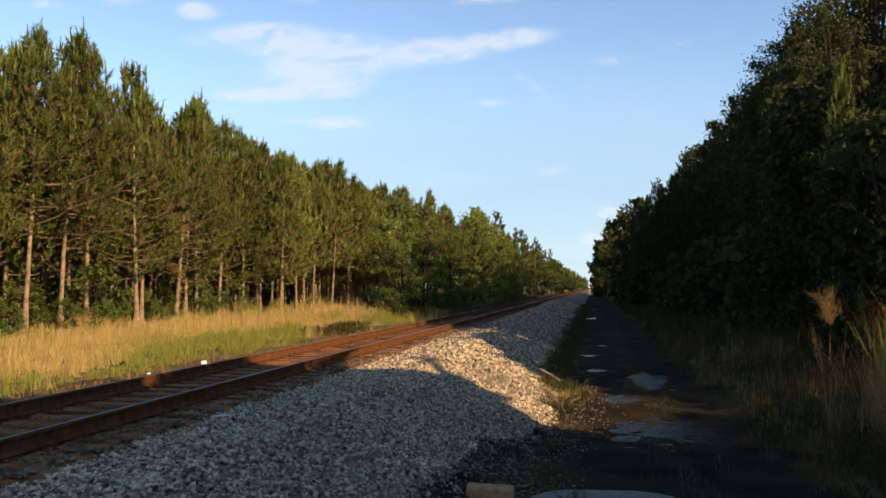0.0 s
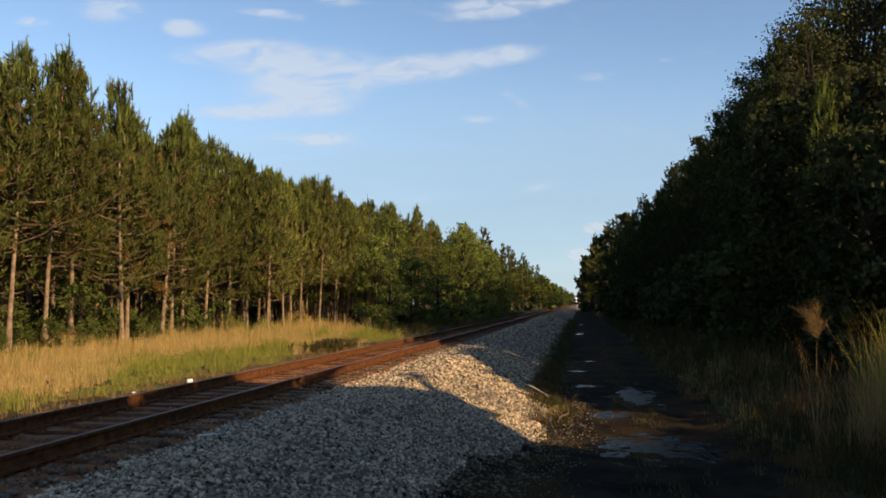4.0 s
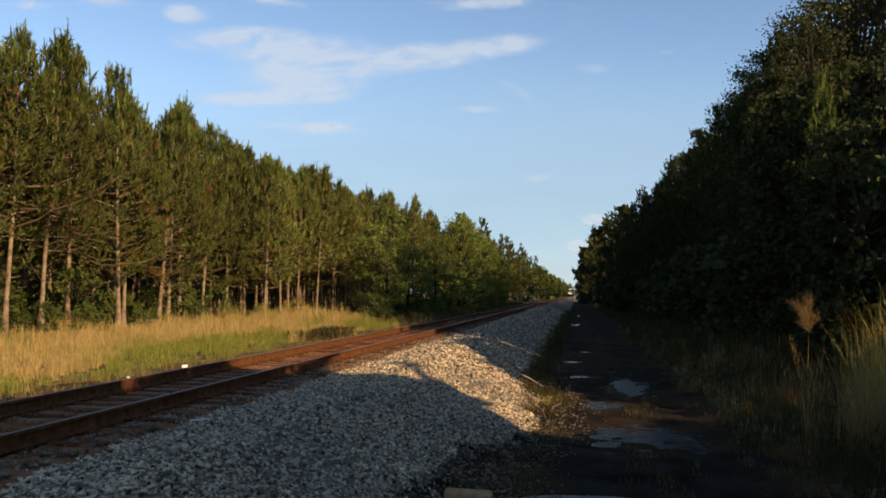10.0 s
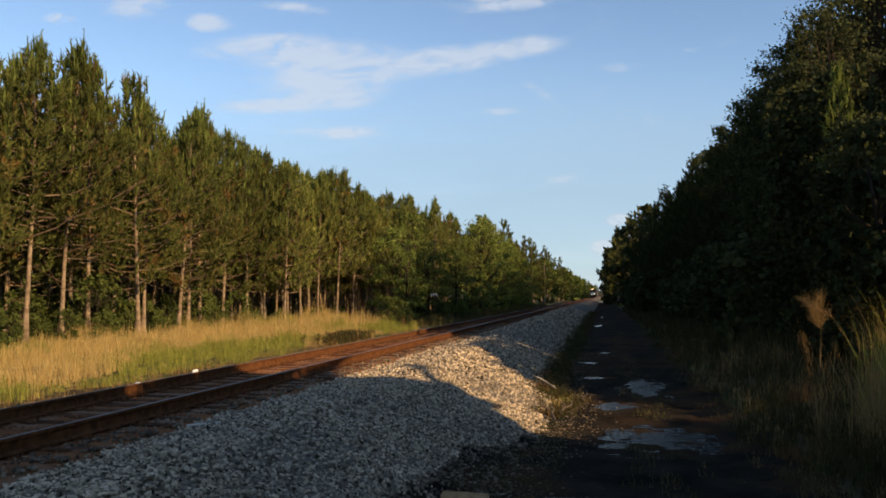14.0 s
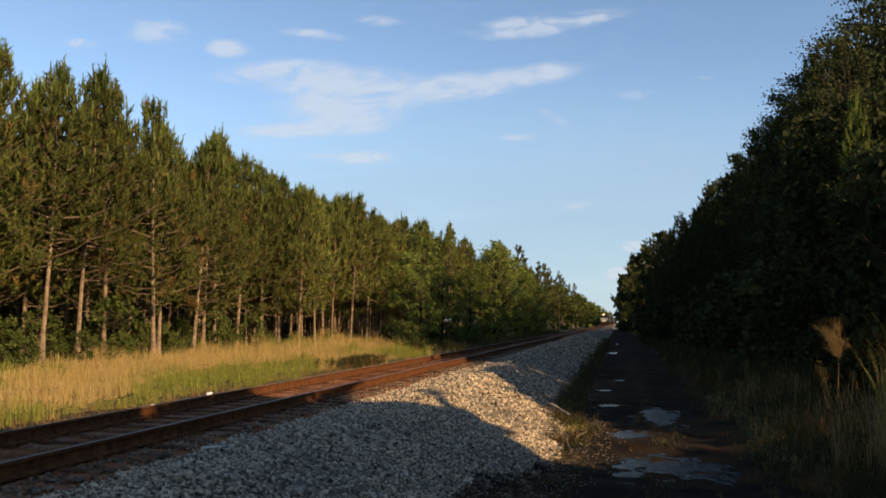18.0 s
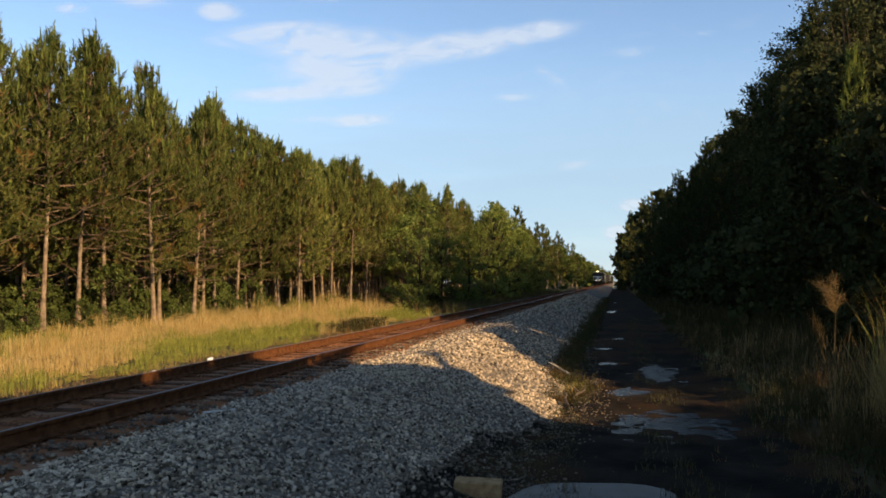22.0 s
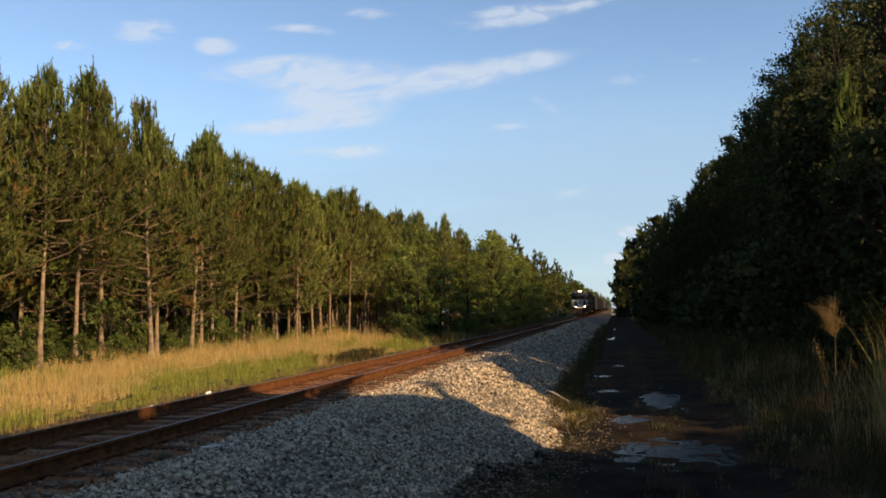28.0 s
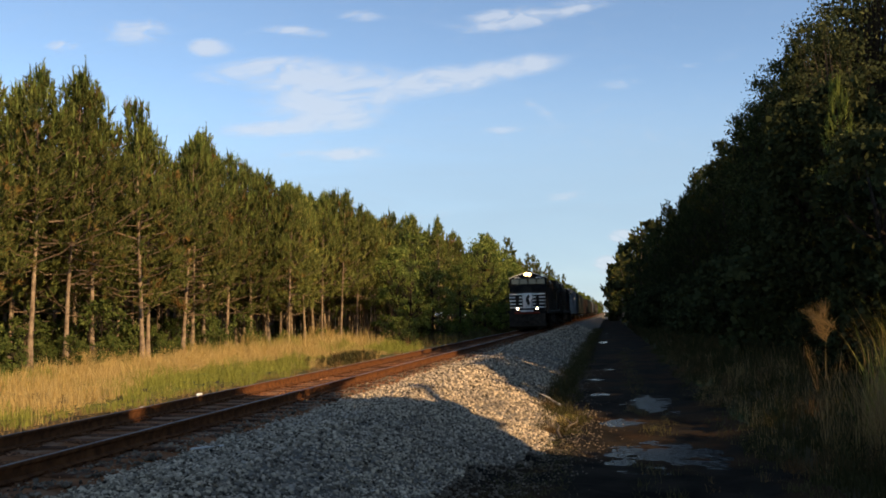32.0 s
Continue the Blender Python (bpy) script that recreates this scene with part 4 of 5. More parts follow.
# ---- puddles ----
def puddle(x, y, rx, ry, seed):
    r = np.random.default_rng(seed)
    ph = r.uniform(0, 6.28, 3)
    V = [(0, 0, 0)]
    for i in range(40):
        w = 2 * math.pi * i / 40
        k = (1.5 if y > 9 else 1.2) * (1 + (0.12 if y > 9 else 0.03) * math.sin(2 * w + ph[0]) + 0.1 * math.sin(3 * w + ph[1]) + 0.08 * math.sin(5 * w + ph[2]))
        V.append((rx * k * math.cos(w), ry * k * math.sin(w), 0))
    ob = mesh_ob("puddle", V, [(0, 1 + i, 1 + (i + 1) % 40) for i in range(40)], M["stillwater" if y < 9 else "water"])
    rim = np.mean([road_z(x + rx * math.cos(w), y + ry * math.sin(w)) for w in np.linspace(0, 6.2, 12)])
    ob.matrix_basis = pose(x, y, rim + (0.035 if y < 9 else -0.007 if y < 22 else -0.013))
    return tagged(ob, "shallow puddle reflecting the sky on the mud track", "puddle", "puddles on the mud track")


for i, q in enumerate(PUDDLES):
    puddle(*q, seed=40 + i)

# ---- small things ----
M["bleached"] = surf("bleached_dead_wood", (0.30, 0.25, 0.19), (0.45, 0.39, 0.31), 9, 0.85, bump=0.3)

def block():
    bm = box_bm([(-0.26, 0.26, -0.12, 0.12, 0, 0.2)], 0.015)
    bmesh.ops.subdivide_edges(bm, edges=bm.edges[:], cuts=2, use_grid_fill=True)
    for v in bm.verts:
        v.co += 0.012 * noise.noise_vector(v.co * 9)
    ob = part("concrete_block", bm, surf("stained_concrete", (0.27, 0.155, 0.072), (0.46, 0.285, 0.135), 12, 0.9, bump=0.5, fine=60), None)
    ob.matrix_basis = pose(-2.36, 9.12, -1.0, 0, 2, 6)
    return tagged(ob, "weathered tan concrete block beside a puddle", "concrete block")


block()


def stick(x, y, z, length, turn, rise, bark="darkbark"):
    pts = [(0, 0, 0), (length * 0.4, 0.03, 0.03), (length * 0.75, -0.04, 0.02), (length, 0.02, 0.06)]
    fork = [(length * 0.5, 0, 0.03), (length * 0.62, 0.18, 0.12), (length * 0.7, 0.3, 0.16)]
    V, F = tubes([tube(pts, [0.03, 0.026, 0.018, 0.008], 6), tube(fork, [0.016, 0.012, 0.005], 5)])
    ob = mesh_ob("dead_branch", V, F, M[bark], smooth=True)
    ob.matrix_basis = pose(x, y, z, 0, -rise, turn)
    return tagged(ob, "short dead branch on the ballast toe", "branch")


stick(-1.75, 15.5, -0.93, 0.75, 100, 12)
stick(-2.0, 20.2, -0.86, 1.0, 120, 8, "bleached")
stick(-1.7, 16.3, -0.92, 0.5, 60, 20)


def shard(name, x, y, z, sx, sy, sz, turn, mat, label, cat):
    bm = box_bm([(-sx, sx, -sy, sy, 0, sz)], min(sz, sx, sy) * 0.3)
    for v in bm.verts:
        v.co += 0.3 * min(sx, sy) * noise.noise_vector(v.co * 7 + Vector((x, y, 0)))
    ob = part(name, bm, mat, None)
    ob.matrix_basis = pose(x, y, z, 3, -4, turn)
    return tagged(ob, label, cat)


pale = surf("bleached_wood", (0.45, 0.40, 0.34), (0.62, 0.57, 0.50), 10, 0.85, bump=0.3)
litter_white = surf("white_plastic", (0.7, 0.7, 0.68), (0.8, 0.8, 0.78), 10, 0.5, bump=0.2)
shard("wood_splinter", -5.66, 9.62, -0.215, 0.20, 0.04, 0.02, 10, pale, "bleached wood splinter lying on the ballast", "wood splinter")
shard("litter", -9.5, 16.8, -0.30, 0.06, 0.05, 0.07, 30, litter_white, "crumpled white litter beside the rail", "litter")
shard("litter", -10.0, 15.4, -0.38, 0.035, 0.025, 0.02, 70, litter_white, "crumpled white litter beside the rail", "litter")
shard("dark_stone", -2.78, 15.3, -0.68, 0.06, 0.04, 0.04, 20, M["darkbark"], "dark lump of wood on the ballast slope", "wood lump")


# ---- ballast stones ----
def stones():
    r = np.random.default_rng(77)
    bm = bmesh.new()
    bmesh.ops.create_cube(bm, size=1.25)
    bmesh.ops.triangulate(bm, faces=bm.faces[:])
    bv = np.array([v.co[:] for v in bm.verts])
    bf = np.array([[v.index for v in f.verts] for f in bm.faces])
    bm.free()
    nv = len(bv)

    def spread(count, y0, y1):
        y = r.uniform(y0, y1, count)
        toe = np.array([toe_x(b) for b in y])
        x = -5.92 + (toe + 5.92 + 0.3) * r.uniform(0, 1, count)
        return np.stack([x, y, np.array([bed_z(a, b) for a, b in zip(x, y)])], 1)

    def shapes(P, s):
        n = len(P)
        V = bv[None] * r.uniform(0.5, 1.3, (n, nv, 1)) * (s[:, None, None] * r.uniform(0.6, 1.25, (n, 1, 3)))
        w = r.uniform(0, 6.283, n)
        c, q = np.cos(w)[:, None], np.sin(w)[:, None]
        V = np.stack([V[:, :, 0] * c - V[:, :, 1] * q, V[:, :, 0] * q + V[:, :, 1] * c, V[:, :, 2]], 2)
        tip = r.normal(0, 0.5, n)[:, None]
        V = np.stack([V[:, :, 0] * np.cos(tip) - V[:, :, 2] * np.sin(tip), V[:, :, 1], V[:, :, 0] * np.sin(tip) + V[:, :, 2] * np.cos(tip)], 2)
        return V + P[:, None, :]

    P = np.concatenate([spread(31000, 4.6, 16), spread(11500, 16, 30), spread(6000, 30, 62), spread(2500, 62, 100)])
    s = np.where(P[:, 1] < 16, r.uniform(0.014, 0.035, len(P)), np.interp(P[:, 1], [16, 30, 62, 100], [1, 1.15, 1.9, 3.2]) * r.uniform(0.020, 0.042, len(P)))
    def lay(P, s, name, material, parent, label):
        V = shapes(P, s)
        n = len(P)
        F = (bf[None] + nv * np.arange(n)[:, None, None]).reshape(-1, 3)
        me = bpy.data.meshes.new(name)
        me.vertices.add(nv * n); me.loops.add(3 * len(F)); me.polygons.add(len(F))
        me.vertices.foreach_set("co", V.astype(np.float32).ravel())
        me.loops.foreach_set("vertex_index", F.astype(np.int32).ravel())
        me.polygons.foreach_set("loop_start", np.arange(0, 3 * len(F), 3, dtype=np.int32))
        me.update(calc_edges=True)
        me.materials.append(material)
        ob = new(name, me)
        ob.parent = parent
        tagged(ob, label, kind="stuff")

    buried = np.array([b < 14.2 and a > soil_x(b) for a, b in zip(P[:, 0], P[:, 1])])
    keep = ~buried | (r.random(len(P)) < 0.42)
    P, s, buried = P[keep], s[keep], buried[keep]
    P[:, 2] += 0.03 * buried
    low = np.array([(a - toe_x(b)) for a, b in zip(P[:, 0], P[:, 1])])
    dirty = r.random(len(P)) < 0.7 * buried + np.interp(low, [-0.8, -0.4, 0.0, 0.25], [0.03, 0.15, 0.5, 0.9])
    lay(P[~dirty], s[~dirty], "ballast_stones", M["stone"], bed, "loose grey crushed stones")
    lay(P[dirty] - (0, 0, 0.008), s[dirty], "dirty_stones", M["dirtystone"], bed, "mud-stained stones near the foot of the ballast")
    k = 4200
    y = 8 + 30 * r.uniform(0, 1, k) ** 1.5
    x = np.array([toe_x(b) for b in y]) + np.abs(r.normal(0, 0.45, k))
    lay(np.stack([x, y, np.array([max(road_z(a, b), ground_z(a, b)) for a, b in zip(x, y)])], 1), r.uniform(0.008, 0.026, k), "stray_stones", M["dirtystone"], bed, "mud-stained stones strayed onto the mud track")
    k = 9500
    y = 4.5 + 40 * r.uniform(0, 1, k) ** 1.4
    y += 0.265 - ((y - 3.0 + 0.265) % 0.53) + r.normal(0, 0.09, k)
    x = -7.25 + r.uniform(-1.3, 1.3, k)
    lay(np.stack([x, y, np.full(k, -0.195)], 1), r.uniform(0.014, 0.032, k), "crib_stones", M["cribstone"], core, "rust-dusted stones between the ties")
    k = 2600
    y, x = 5.5 + 38 * r.uniform(0, 1, k) ** 1.4, r.uniform(-6.35, -5.85, k)
    y += 0.265 - ((y - 3.0 + 0.265) % 0.53) + r.normal(0, 0.10, k)
    lay(np.stack([x, y, np.full(k, -0.19)], 1), r.uniform(0.016, 0.036, k), "shoulder_stones", M["dirtystone"], core, "grey stones between the tie ends")
    # larger stones on top that can be told apart
    kinds = []
    for i in range(8):
        m8 = bpy.data.meshes.new("ballast_stone")
        m8.from_pydata([tuple(v) for v in bv * r.uniform(0.5, 1.3, (nv, 1)) * r.uniform(0.6, 1.2, (1, 3))], [], [tuple(int(k) for k in f) for f in bf])
        m8.materials.append(M["bigstone"])
        kinds.append(m8)
    for p in spread(260, 7.5, 13):
        o = new("ballast_stone", kinds[int(r.integers(8))])
        o.parent = bed
        k = r.uniform(0.022, 0.038)
        o.matrix_basis = Matrix.Translation((p[0], p[1], p[2] + 0.02)) @ pose(0, 0, 0, *r.uniform(0, 360, 3)) @ Matrix.Diagonal((k, k, k, 1))


M["cribstone"] = surf("rust_dusted_stone", (0.15, 0.065, 0.032), (0.29, 0.135, 0.066), 4, 0.9, bump=0.2, fine=60, island=0.5)
M["dirtystone"] = surf("mud_stained_stone", (0.075, 0.056, 0.040), (0.22, 0.17, 0.12), 4, 0.9, bump=0.2, fine=60, island=0.5)
M["bigstone"] = surf("crushed_granite_lump", (0.24, 0.20, 0.155), (0.38, 0.32, 0.25), 3, 0.85, bump=0.2, fine=30, rnd=0.45)

# ---- clouds and an added horizon veil: thin sheets far off, at right angles to the first look ----
def cloud_mat(name, puffs, dense, ragged, color=(0.43, 0.47, 0.545), grain=(0.0105, 0.0, 0.030)):
    """Ragged cloud: soft ellipses (x, z, half width, half height, tilt, weight) summed, broken up by noise."""
    m, nt, bs = node_mat(name)
    N, L = nt.nodes.new, nt.links.new
    nt.nodes.remove(bs)
    co = N("ShaderNodeTexCoord").outputs["Object"]
    n = N("ShaderNodeTexNoise"); n.inputs["Scale"].default_value, n.inputs["Detail"].default_value, n.inputs["Roughness"].default_value = 1.0, 9, 0.62
    n.inputs["Distortion"].default_value = 0.7
    st = N("ShaderNodeVectorMath"); st.operation = "MULTIPLY"; st.inputs[1].default_value = grain
    L(co, st.inputs[0]); L(st.outputs[0], n.inputs["Vector"])
    total = None
    for x, z, rx, rz, tilt, weight in puffs:
        mp = N("ShaderNodeMapping"); mp.vector_type = "TEXTURE"
        mp.inputs["Location"].default_value = (x, 0, z)
        mp.inputs["Rotation"].default_value = (0, -radians(tilt), 0)
        mp.inputs["Scale"].default_value = (rx, 1e6, rz)
        ln = N("ShaderNodeVectorMath"); ln.operation = "LENGTH"
        L(co, mp.inputs[0]); L(mp.outputs[0], ln.inputs[0])
        fall = N("ShaderNodeMapRange"); fall.interpolation_type = "SMOOTHSTEP"
        fall.inputs[1].default_value, fall.inputs[2].default_value, fall.inputs[3].default_value, fall.inputs[4].default_value = 0.15, 1.35, weight, 0.0
        L(ln.outputs["Value"], fall.inputs[0])
        if total is None:
            total = fall.outputs[0]
        else:
            add = N("ShaderNodeMath"); add.operation = "SMOOTH_MAX"; add.inputs[2].default_value = 0.25
            L(total, add.inputs[0]); L(fall.outputs[0], add.inputs[1])
            total = add.outputs[0]
    nr = N("ShaderNodeMapRange"); nr.inputs[1].default_value, nr.inputs[2].default_value, nr.inputs[3].default_value, nr.inputs[4].default_value = 0.3, 0.7, 1 - ragged, 1 + ragged
    L(n.outputs["Fac"], nr.inputs[0])
    mul = N("ShaderNodeMath"); mul.operation = "MULTIPLY"
    L(total, mul.inputs[0]); L(nr.outputs[0], mul.inputs[1])
    sm = N("ShaderNodeMapRange"); sm.interpolation_type = "SMOOTHSTEP"
    sm.inputs[1].default_value, sm.inputs[2].default_value, sm.inputs[3].default_value, sm.inputs[4].default_value = 0.12, 1.1, 0.0, dense
    L(mul.outputs[0], sm.inputs[0])
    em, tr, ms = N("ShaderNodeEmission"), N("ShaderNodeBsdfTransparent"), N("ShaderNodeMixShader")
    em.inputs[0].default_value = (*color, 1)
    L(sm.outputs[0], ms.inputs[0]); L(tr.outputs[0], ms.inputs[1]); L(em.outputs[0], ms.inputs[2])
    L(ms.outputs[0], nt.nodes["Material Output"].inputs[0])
    return m


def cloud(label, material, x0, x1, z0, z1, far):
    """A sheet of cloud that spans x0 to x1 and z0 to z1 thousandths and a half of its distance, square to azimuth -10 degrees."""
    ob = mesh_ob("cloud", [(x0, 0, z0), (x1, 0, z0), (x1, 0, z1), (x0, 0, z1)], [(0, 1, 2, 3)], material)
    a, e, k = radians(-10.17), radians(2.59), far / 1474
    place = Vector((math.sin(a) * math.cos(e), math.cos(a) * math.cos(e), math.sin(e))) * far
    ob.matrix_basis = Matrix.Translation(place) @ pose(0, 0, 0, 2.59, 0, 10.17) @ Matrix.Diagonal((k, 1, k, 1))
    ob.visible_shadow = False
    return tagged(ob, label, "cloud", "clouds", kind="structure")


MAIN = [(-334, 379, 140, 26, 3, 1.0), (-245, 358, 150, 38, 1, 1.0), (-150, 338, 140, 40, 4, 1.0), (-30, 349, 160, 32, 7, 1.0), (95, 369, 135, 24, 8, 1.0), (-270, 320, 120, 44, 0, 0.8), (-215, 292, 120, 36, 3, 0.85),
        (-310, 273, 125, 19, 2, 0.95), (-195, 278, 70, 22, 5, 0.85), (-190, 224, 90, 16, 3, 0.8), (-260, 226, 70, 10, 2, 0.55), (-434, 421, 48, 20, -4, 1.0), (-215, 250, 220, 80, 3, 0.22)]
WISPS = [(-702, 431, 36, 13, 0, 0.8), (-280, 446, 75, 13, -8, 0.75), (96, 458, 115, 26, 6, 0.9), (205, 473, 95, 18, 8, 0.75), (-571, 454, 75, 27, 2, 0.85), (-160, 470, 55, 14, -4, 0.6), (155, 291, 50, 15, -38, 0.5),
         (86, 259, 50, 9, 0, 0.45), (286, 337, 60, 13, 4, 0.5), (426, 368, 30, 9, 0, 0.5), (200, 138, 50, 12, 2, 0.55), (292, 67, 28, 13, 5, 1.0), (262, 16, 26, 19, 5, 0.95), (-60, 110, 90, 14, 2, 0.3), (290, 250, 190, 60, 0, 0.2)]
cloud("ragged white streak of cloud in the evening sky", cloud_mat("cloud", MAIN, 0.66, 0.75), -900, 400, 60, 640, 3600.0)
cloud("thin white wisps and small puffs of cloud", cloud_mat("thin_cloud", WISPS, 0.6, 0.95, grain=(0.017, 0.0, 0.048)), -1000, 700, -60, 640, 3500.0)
# added glowing veil: paints haze over the horizon sky to dim it
cloud("grey-blue haze veil added to dim the sky near the horizon", cloud_mat("horizon_veil", [(200, -10, 1900, 400, 0, 1.0)], 0.82, 0.10, (0.246, 0.345, 0.458), (0.002, 0, 0.012)), -2600, 3000, -200, 640, 3900.0)


# ---- the train ----
BLACK = surf("black_paint", (0.008, 0.008, 0.008), (0.016, 0.015, 0.014), 3, 0.5, bump=0.1, fine=30, c=(0.035, 0.030, 0.025), cscale=0.6)
WHITE = surf("white_paint", (0.62, 0.61, 0.58), (0.75, 0.74, 0.70), 5, 0.5, bump=0.05)
GRIME = surf("sooty_steel", (0.020, 0.017, 0.014), (0.055, 0.042, 0.032), 4, 0.7, 0.3, bump=0.3, fine=40)
REDSILL = surf("dull_red_paint", (0.16, 0.03, 0.02), (0.24, 0.05, 0.03), 6, 0.6, bump=0.1)
TREAD = surf("worn_steel", (0.25, 0.24, 0.23), (0.4, 0.39, 0.38), 20, 0.35, 1.0, bump=0.1)
HEADLAMP = glow("headlight_glow", (1.0, 0.60, 0.28), 6.0)
DITCH = glow("ditch_light_glow", (1.0, 0.76, 0.5), 8.0)
GLASS, _nt, _bs = node_mat("tinted_glass")
_bs.inputs["Base Color"].default_value, _bs.inputs["Roughness"].default_value, _bs.inputs["Metallic"].default_value = (0.04, 0.044, 0.05, 1), 0.10, 0.25


def disc_bm(x, y, z, r, depth, axis="y", seg=20):
    bm = bmesh.new()
    turn = {"y": pose(0, 0, 0, 90), "x": pose(0, 0, 0, 0, 90), "z": Matrix.Identity(4)}[axis]
    bmesh.ops.create_cone(bm, cap_ends=True, segments=seg, radius1=r, radius2=r, depth=depth, matrix=Matrix.Translation((x, y, z)) @ turn)
    return bm


def wheelset(root, y, r=0.5):
    bm = disc_bm(-0.7535, y, r, r, 0.13, "x", 24)
    for x, rr, d in ((0.7535, r, 0.13), (-0.69, r + 0.03, 0.03), (0.69, r + 0.03, 0.03), (0, 0.09, 1.5)):
        one = bpy.data.meshes.new("tmp")
        b2 = disc_bm(x, y, r, rr, d, "x", 24)
        b2.to_mesh(one); b2.free()
        bm.from_mesh(one)
        bpy.data.meshes.remove(one)
    return part("wheelset", bm, TREAD, root)


def truck(root, y, axles, r=0.5):
    span = (axles - 1) * 1.05
    for s in (-1, 1):
        o = [(y - span - 0.5, r - 0.05), (y - span - 0.35, r + 0.22), (y - 0.6, r + 0.26), (y, r + 0.12), (y + 0.6, r + 0.26), (y + span + 0.35, r + 0.22), (y + span + 0.5, r - 0.05), (y + span, r - 0.15), (y, r - 0.24), (y - span, r - 0.15)]
        part("side_frame", prism_bm(o, s * 1.02 - 0.07, s * 1.02 + 0.07), GRIME, root)
    for i in range(axles):
        wheelset(root, y + (i - (axles - 1) / 2) * 2.1, r)


def locomotive(lead):
    """A six-axle black freight engine; its front at y = 0, the rails' top at z = 0."""
    root = new("locomotive")
    W, LEN = 1.55, 22.2
    part("underframe", box_bm([(-W, W, 0.55, LEN - 0.5, 1.28, 1.55)], 0.03), BLACK, root)
    part("sill_stripe", box_bm([(s * W - 0.01, s * W + 0.01, 1.2, LEN - 1.2, 1.36, 1.44) for s in (-1, 1)]), GRIME, root, "thin grimy sill stripe")
    # pilot and coupler
    part("pilot", prism_bm([(0.42, 0.16), (0.20, 0.30), (0.30, 1.30), (0.62, 1.30), (0.62, 0.20)], -1.45, 1.45), GRIME, root, "sooty snow plough pilot")
    part("coupler", box_bm([(-0.16, 0.16, -0.30, 0.45, 0.74, 1.02), (-0.22, 0.22, -0.38, -0.22, 0.70, 1.06)], 0.03), GRIME, root)
    part("coupler", box_bm([(-0.16, 0.16, LEN - 0.4, LEN + 0.32, 0.74, 1.02)], 0.03), GRIME, root)
    part("anticlimber", box_bm([(-1.0, 1.0, 0.16, 0.60, 1.30, 1.46)], 0.03), REDSILL, root, "dull red anticlimber shelf")
    part("edge_strip", box_bm([(-0.52, 0.52, 0.13, 0.17, 1.46, 1.60)], 0.01), WHITE, root, "white strip on the front step")
    for s in (-1, 1):
        part("steps", box_bm([(s * 1.30 - 0.22, s * 1.30 + 0.22, 0.55, 0.95, z, z + 0.04) for z in (0.35, 0.65, 0.95)], 0.005), GRIME, root)
    # short nose
    part("nose", prism_bm([(0.75, 1.55), (0.75, 2.85), (1.05, 3.05), (2.15, 3.10), (2.15, 1.55)], -1.38, 1.38), BLACK, root, "black short nose")
    for s in (-1, 1):
        for z in (1.82, 2.09, 2.36, 2.63, 2.88):
            part("stripe", box_bm([(min(s * 1.46, s * 0.42), max(s * 1.46, s * 0.42), 0.70, 0.742, z - 0.052, z + 0.052)]), WHITE, root, "white nose stripe")
    part("emblem_panel", box_bm([(-0.40, 0.40, 0.69, 0.742, 1.74, 2.96)], 0.005), WHITE, root, "white emblem panel")
    part("emblem", prism_bm([(-0.16, 1.86), (0.02, 2.10), (-0.14, 2.30), (-0.10, 2.62), (0.08, 2.86), (0.22, 2.70), (0.10, 2.52), (0.20, 2.20), (0.12, 1.86), (0.06, 2.08)], 0.674, 0.692, "y"), BLACK, root, "plain black emblem shape")
    for s in (-1, 1):
        part("nose_grille", box_bm([(s * 0.82 - 0.14, s * 0.82 + 0.14, 0.676, 0.70, 2.02, 2.70)], 0.01), GRIME, root)
        part("ditch_light_case", disc_bm(s * 0.78, 0.60, 1.72, 0.15, 0.22), BLACK, root)
        if lead:
            part("ditch_light", disc_bm(s * 0.78, 0.475, 1.72, 0.10, 0.03), DITCH, root, "bright lit ditch light")
    # cab
    roof = [(-1.52, 3.05), (-1.52, 4.20), (-0.40, 4.60), (0.40, 4.60), (1.52, 4.20), (1.52, 3.05)]
    part("cab", prism_bm([(x, z) for x, z in roof], 1.62, 4.60, "y"), BLACK, root)
    part("cab_body", box_bm([(-1.52, 1.52, 2.16, 4.60, 1.55, 3.048)], 0.02), BLACK, root)
    part("roof_edge", prism_bm([(-1.58, 4.19), (-0.41, 4.605), (0.41, 4.605), (1.58, 4.19), (1.58, 4.235), (0.41, 4.655), (-0.41, 4.655), (-1.58, 4.235)], 1.54, 1.70, "y"), WHITE, root, "pale edge of the cab roof")
    for x0, x1 in ((-1.36, -0.72), (-0.66, -0.06), (0.06, 0.66), (0.72, 1.36)):
        part("windshield", box_bm([(x0, x1, 1.595, 1.625, 3.72, 4.16)], 0.006), GLASS, root, "windshield pane reflecting the sky")
    for s in (-1, 1):
        for y0 in (2.3, 3.3):
            part("cab_window", box_bm([(s * 1.53 - 0.012, s * 1.53 + 0.012, y0, y0 + 0.8, 3.45, 4.05)], 0.004), GLASS, root)
        part("number_box", box_bm([(s * 0.86 - 0.28, s * 0.86 + 0.28, 1.57, 1.63, 4.19, 4.33)], 0.01), GRIME, root, "sooty number box with plain bars")
        for q in range(4):
            part("bar", box_bm([(s * 0.86 - 0.2 + 0.11 * q, s * 0.86 - 0.14 + 0.11 * q, 1.558, 1.568, 4.21, 4.31)]), WHITE, root)
        part("mirror", box_bm([(s * 1.66 - 0.1, s * 1.66 + 0.1, 2.6, 2.64, 3.5, 3.9)], 0.01), BLACK, root)
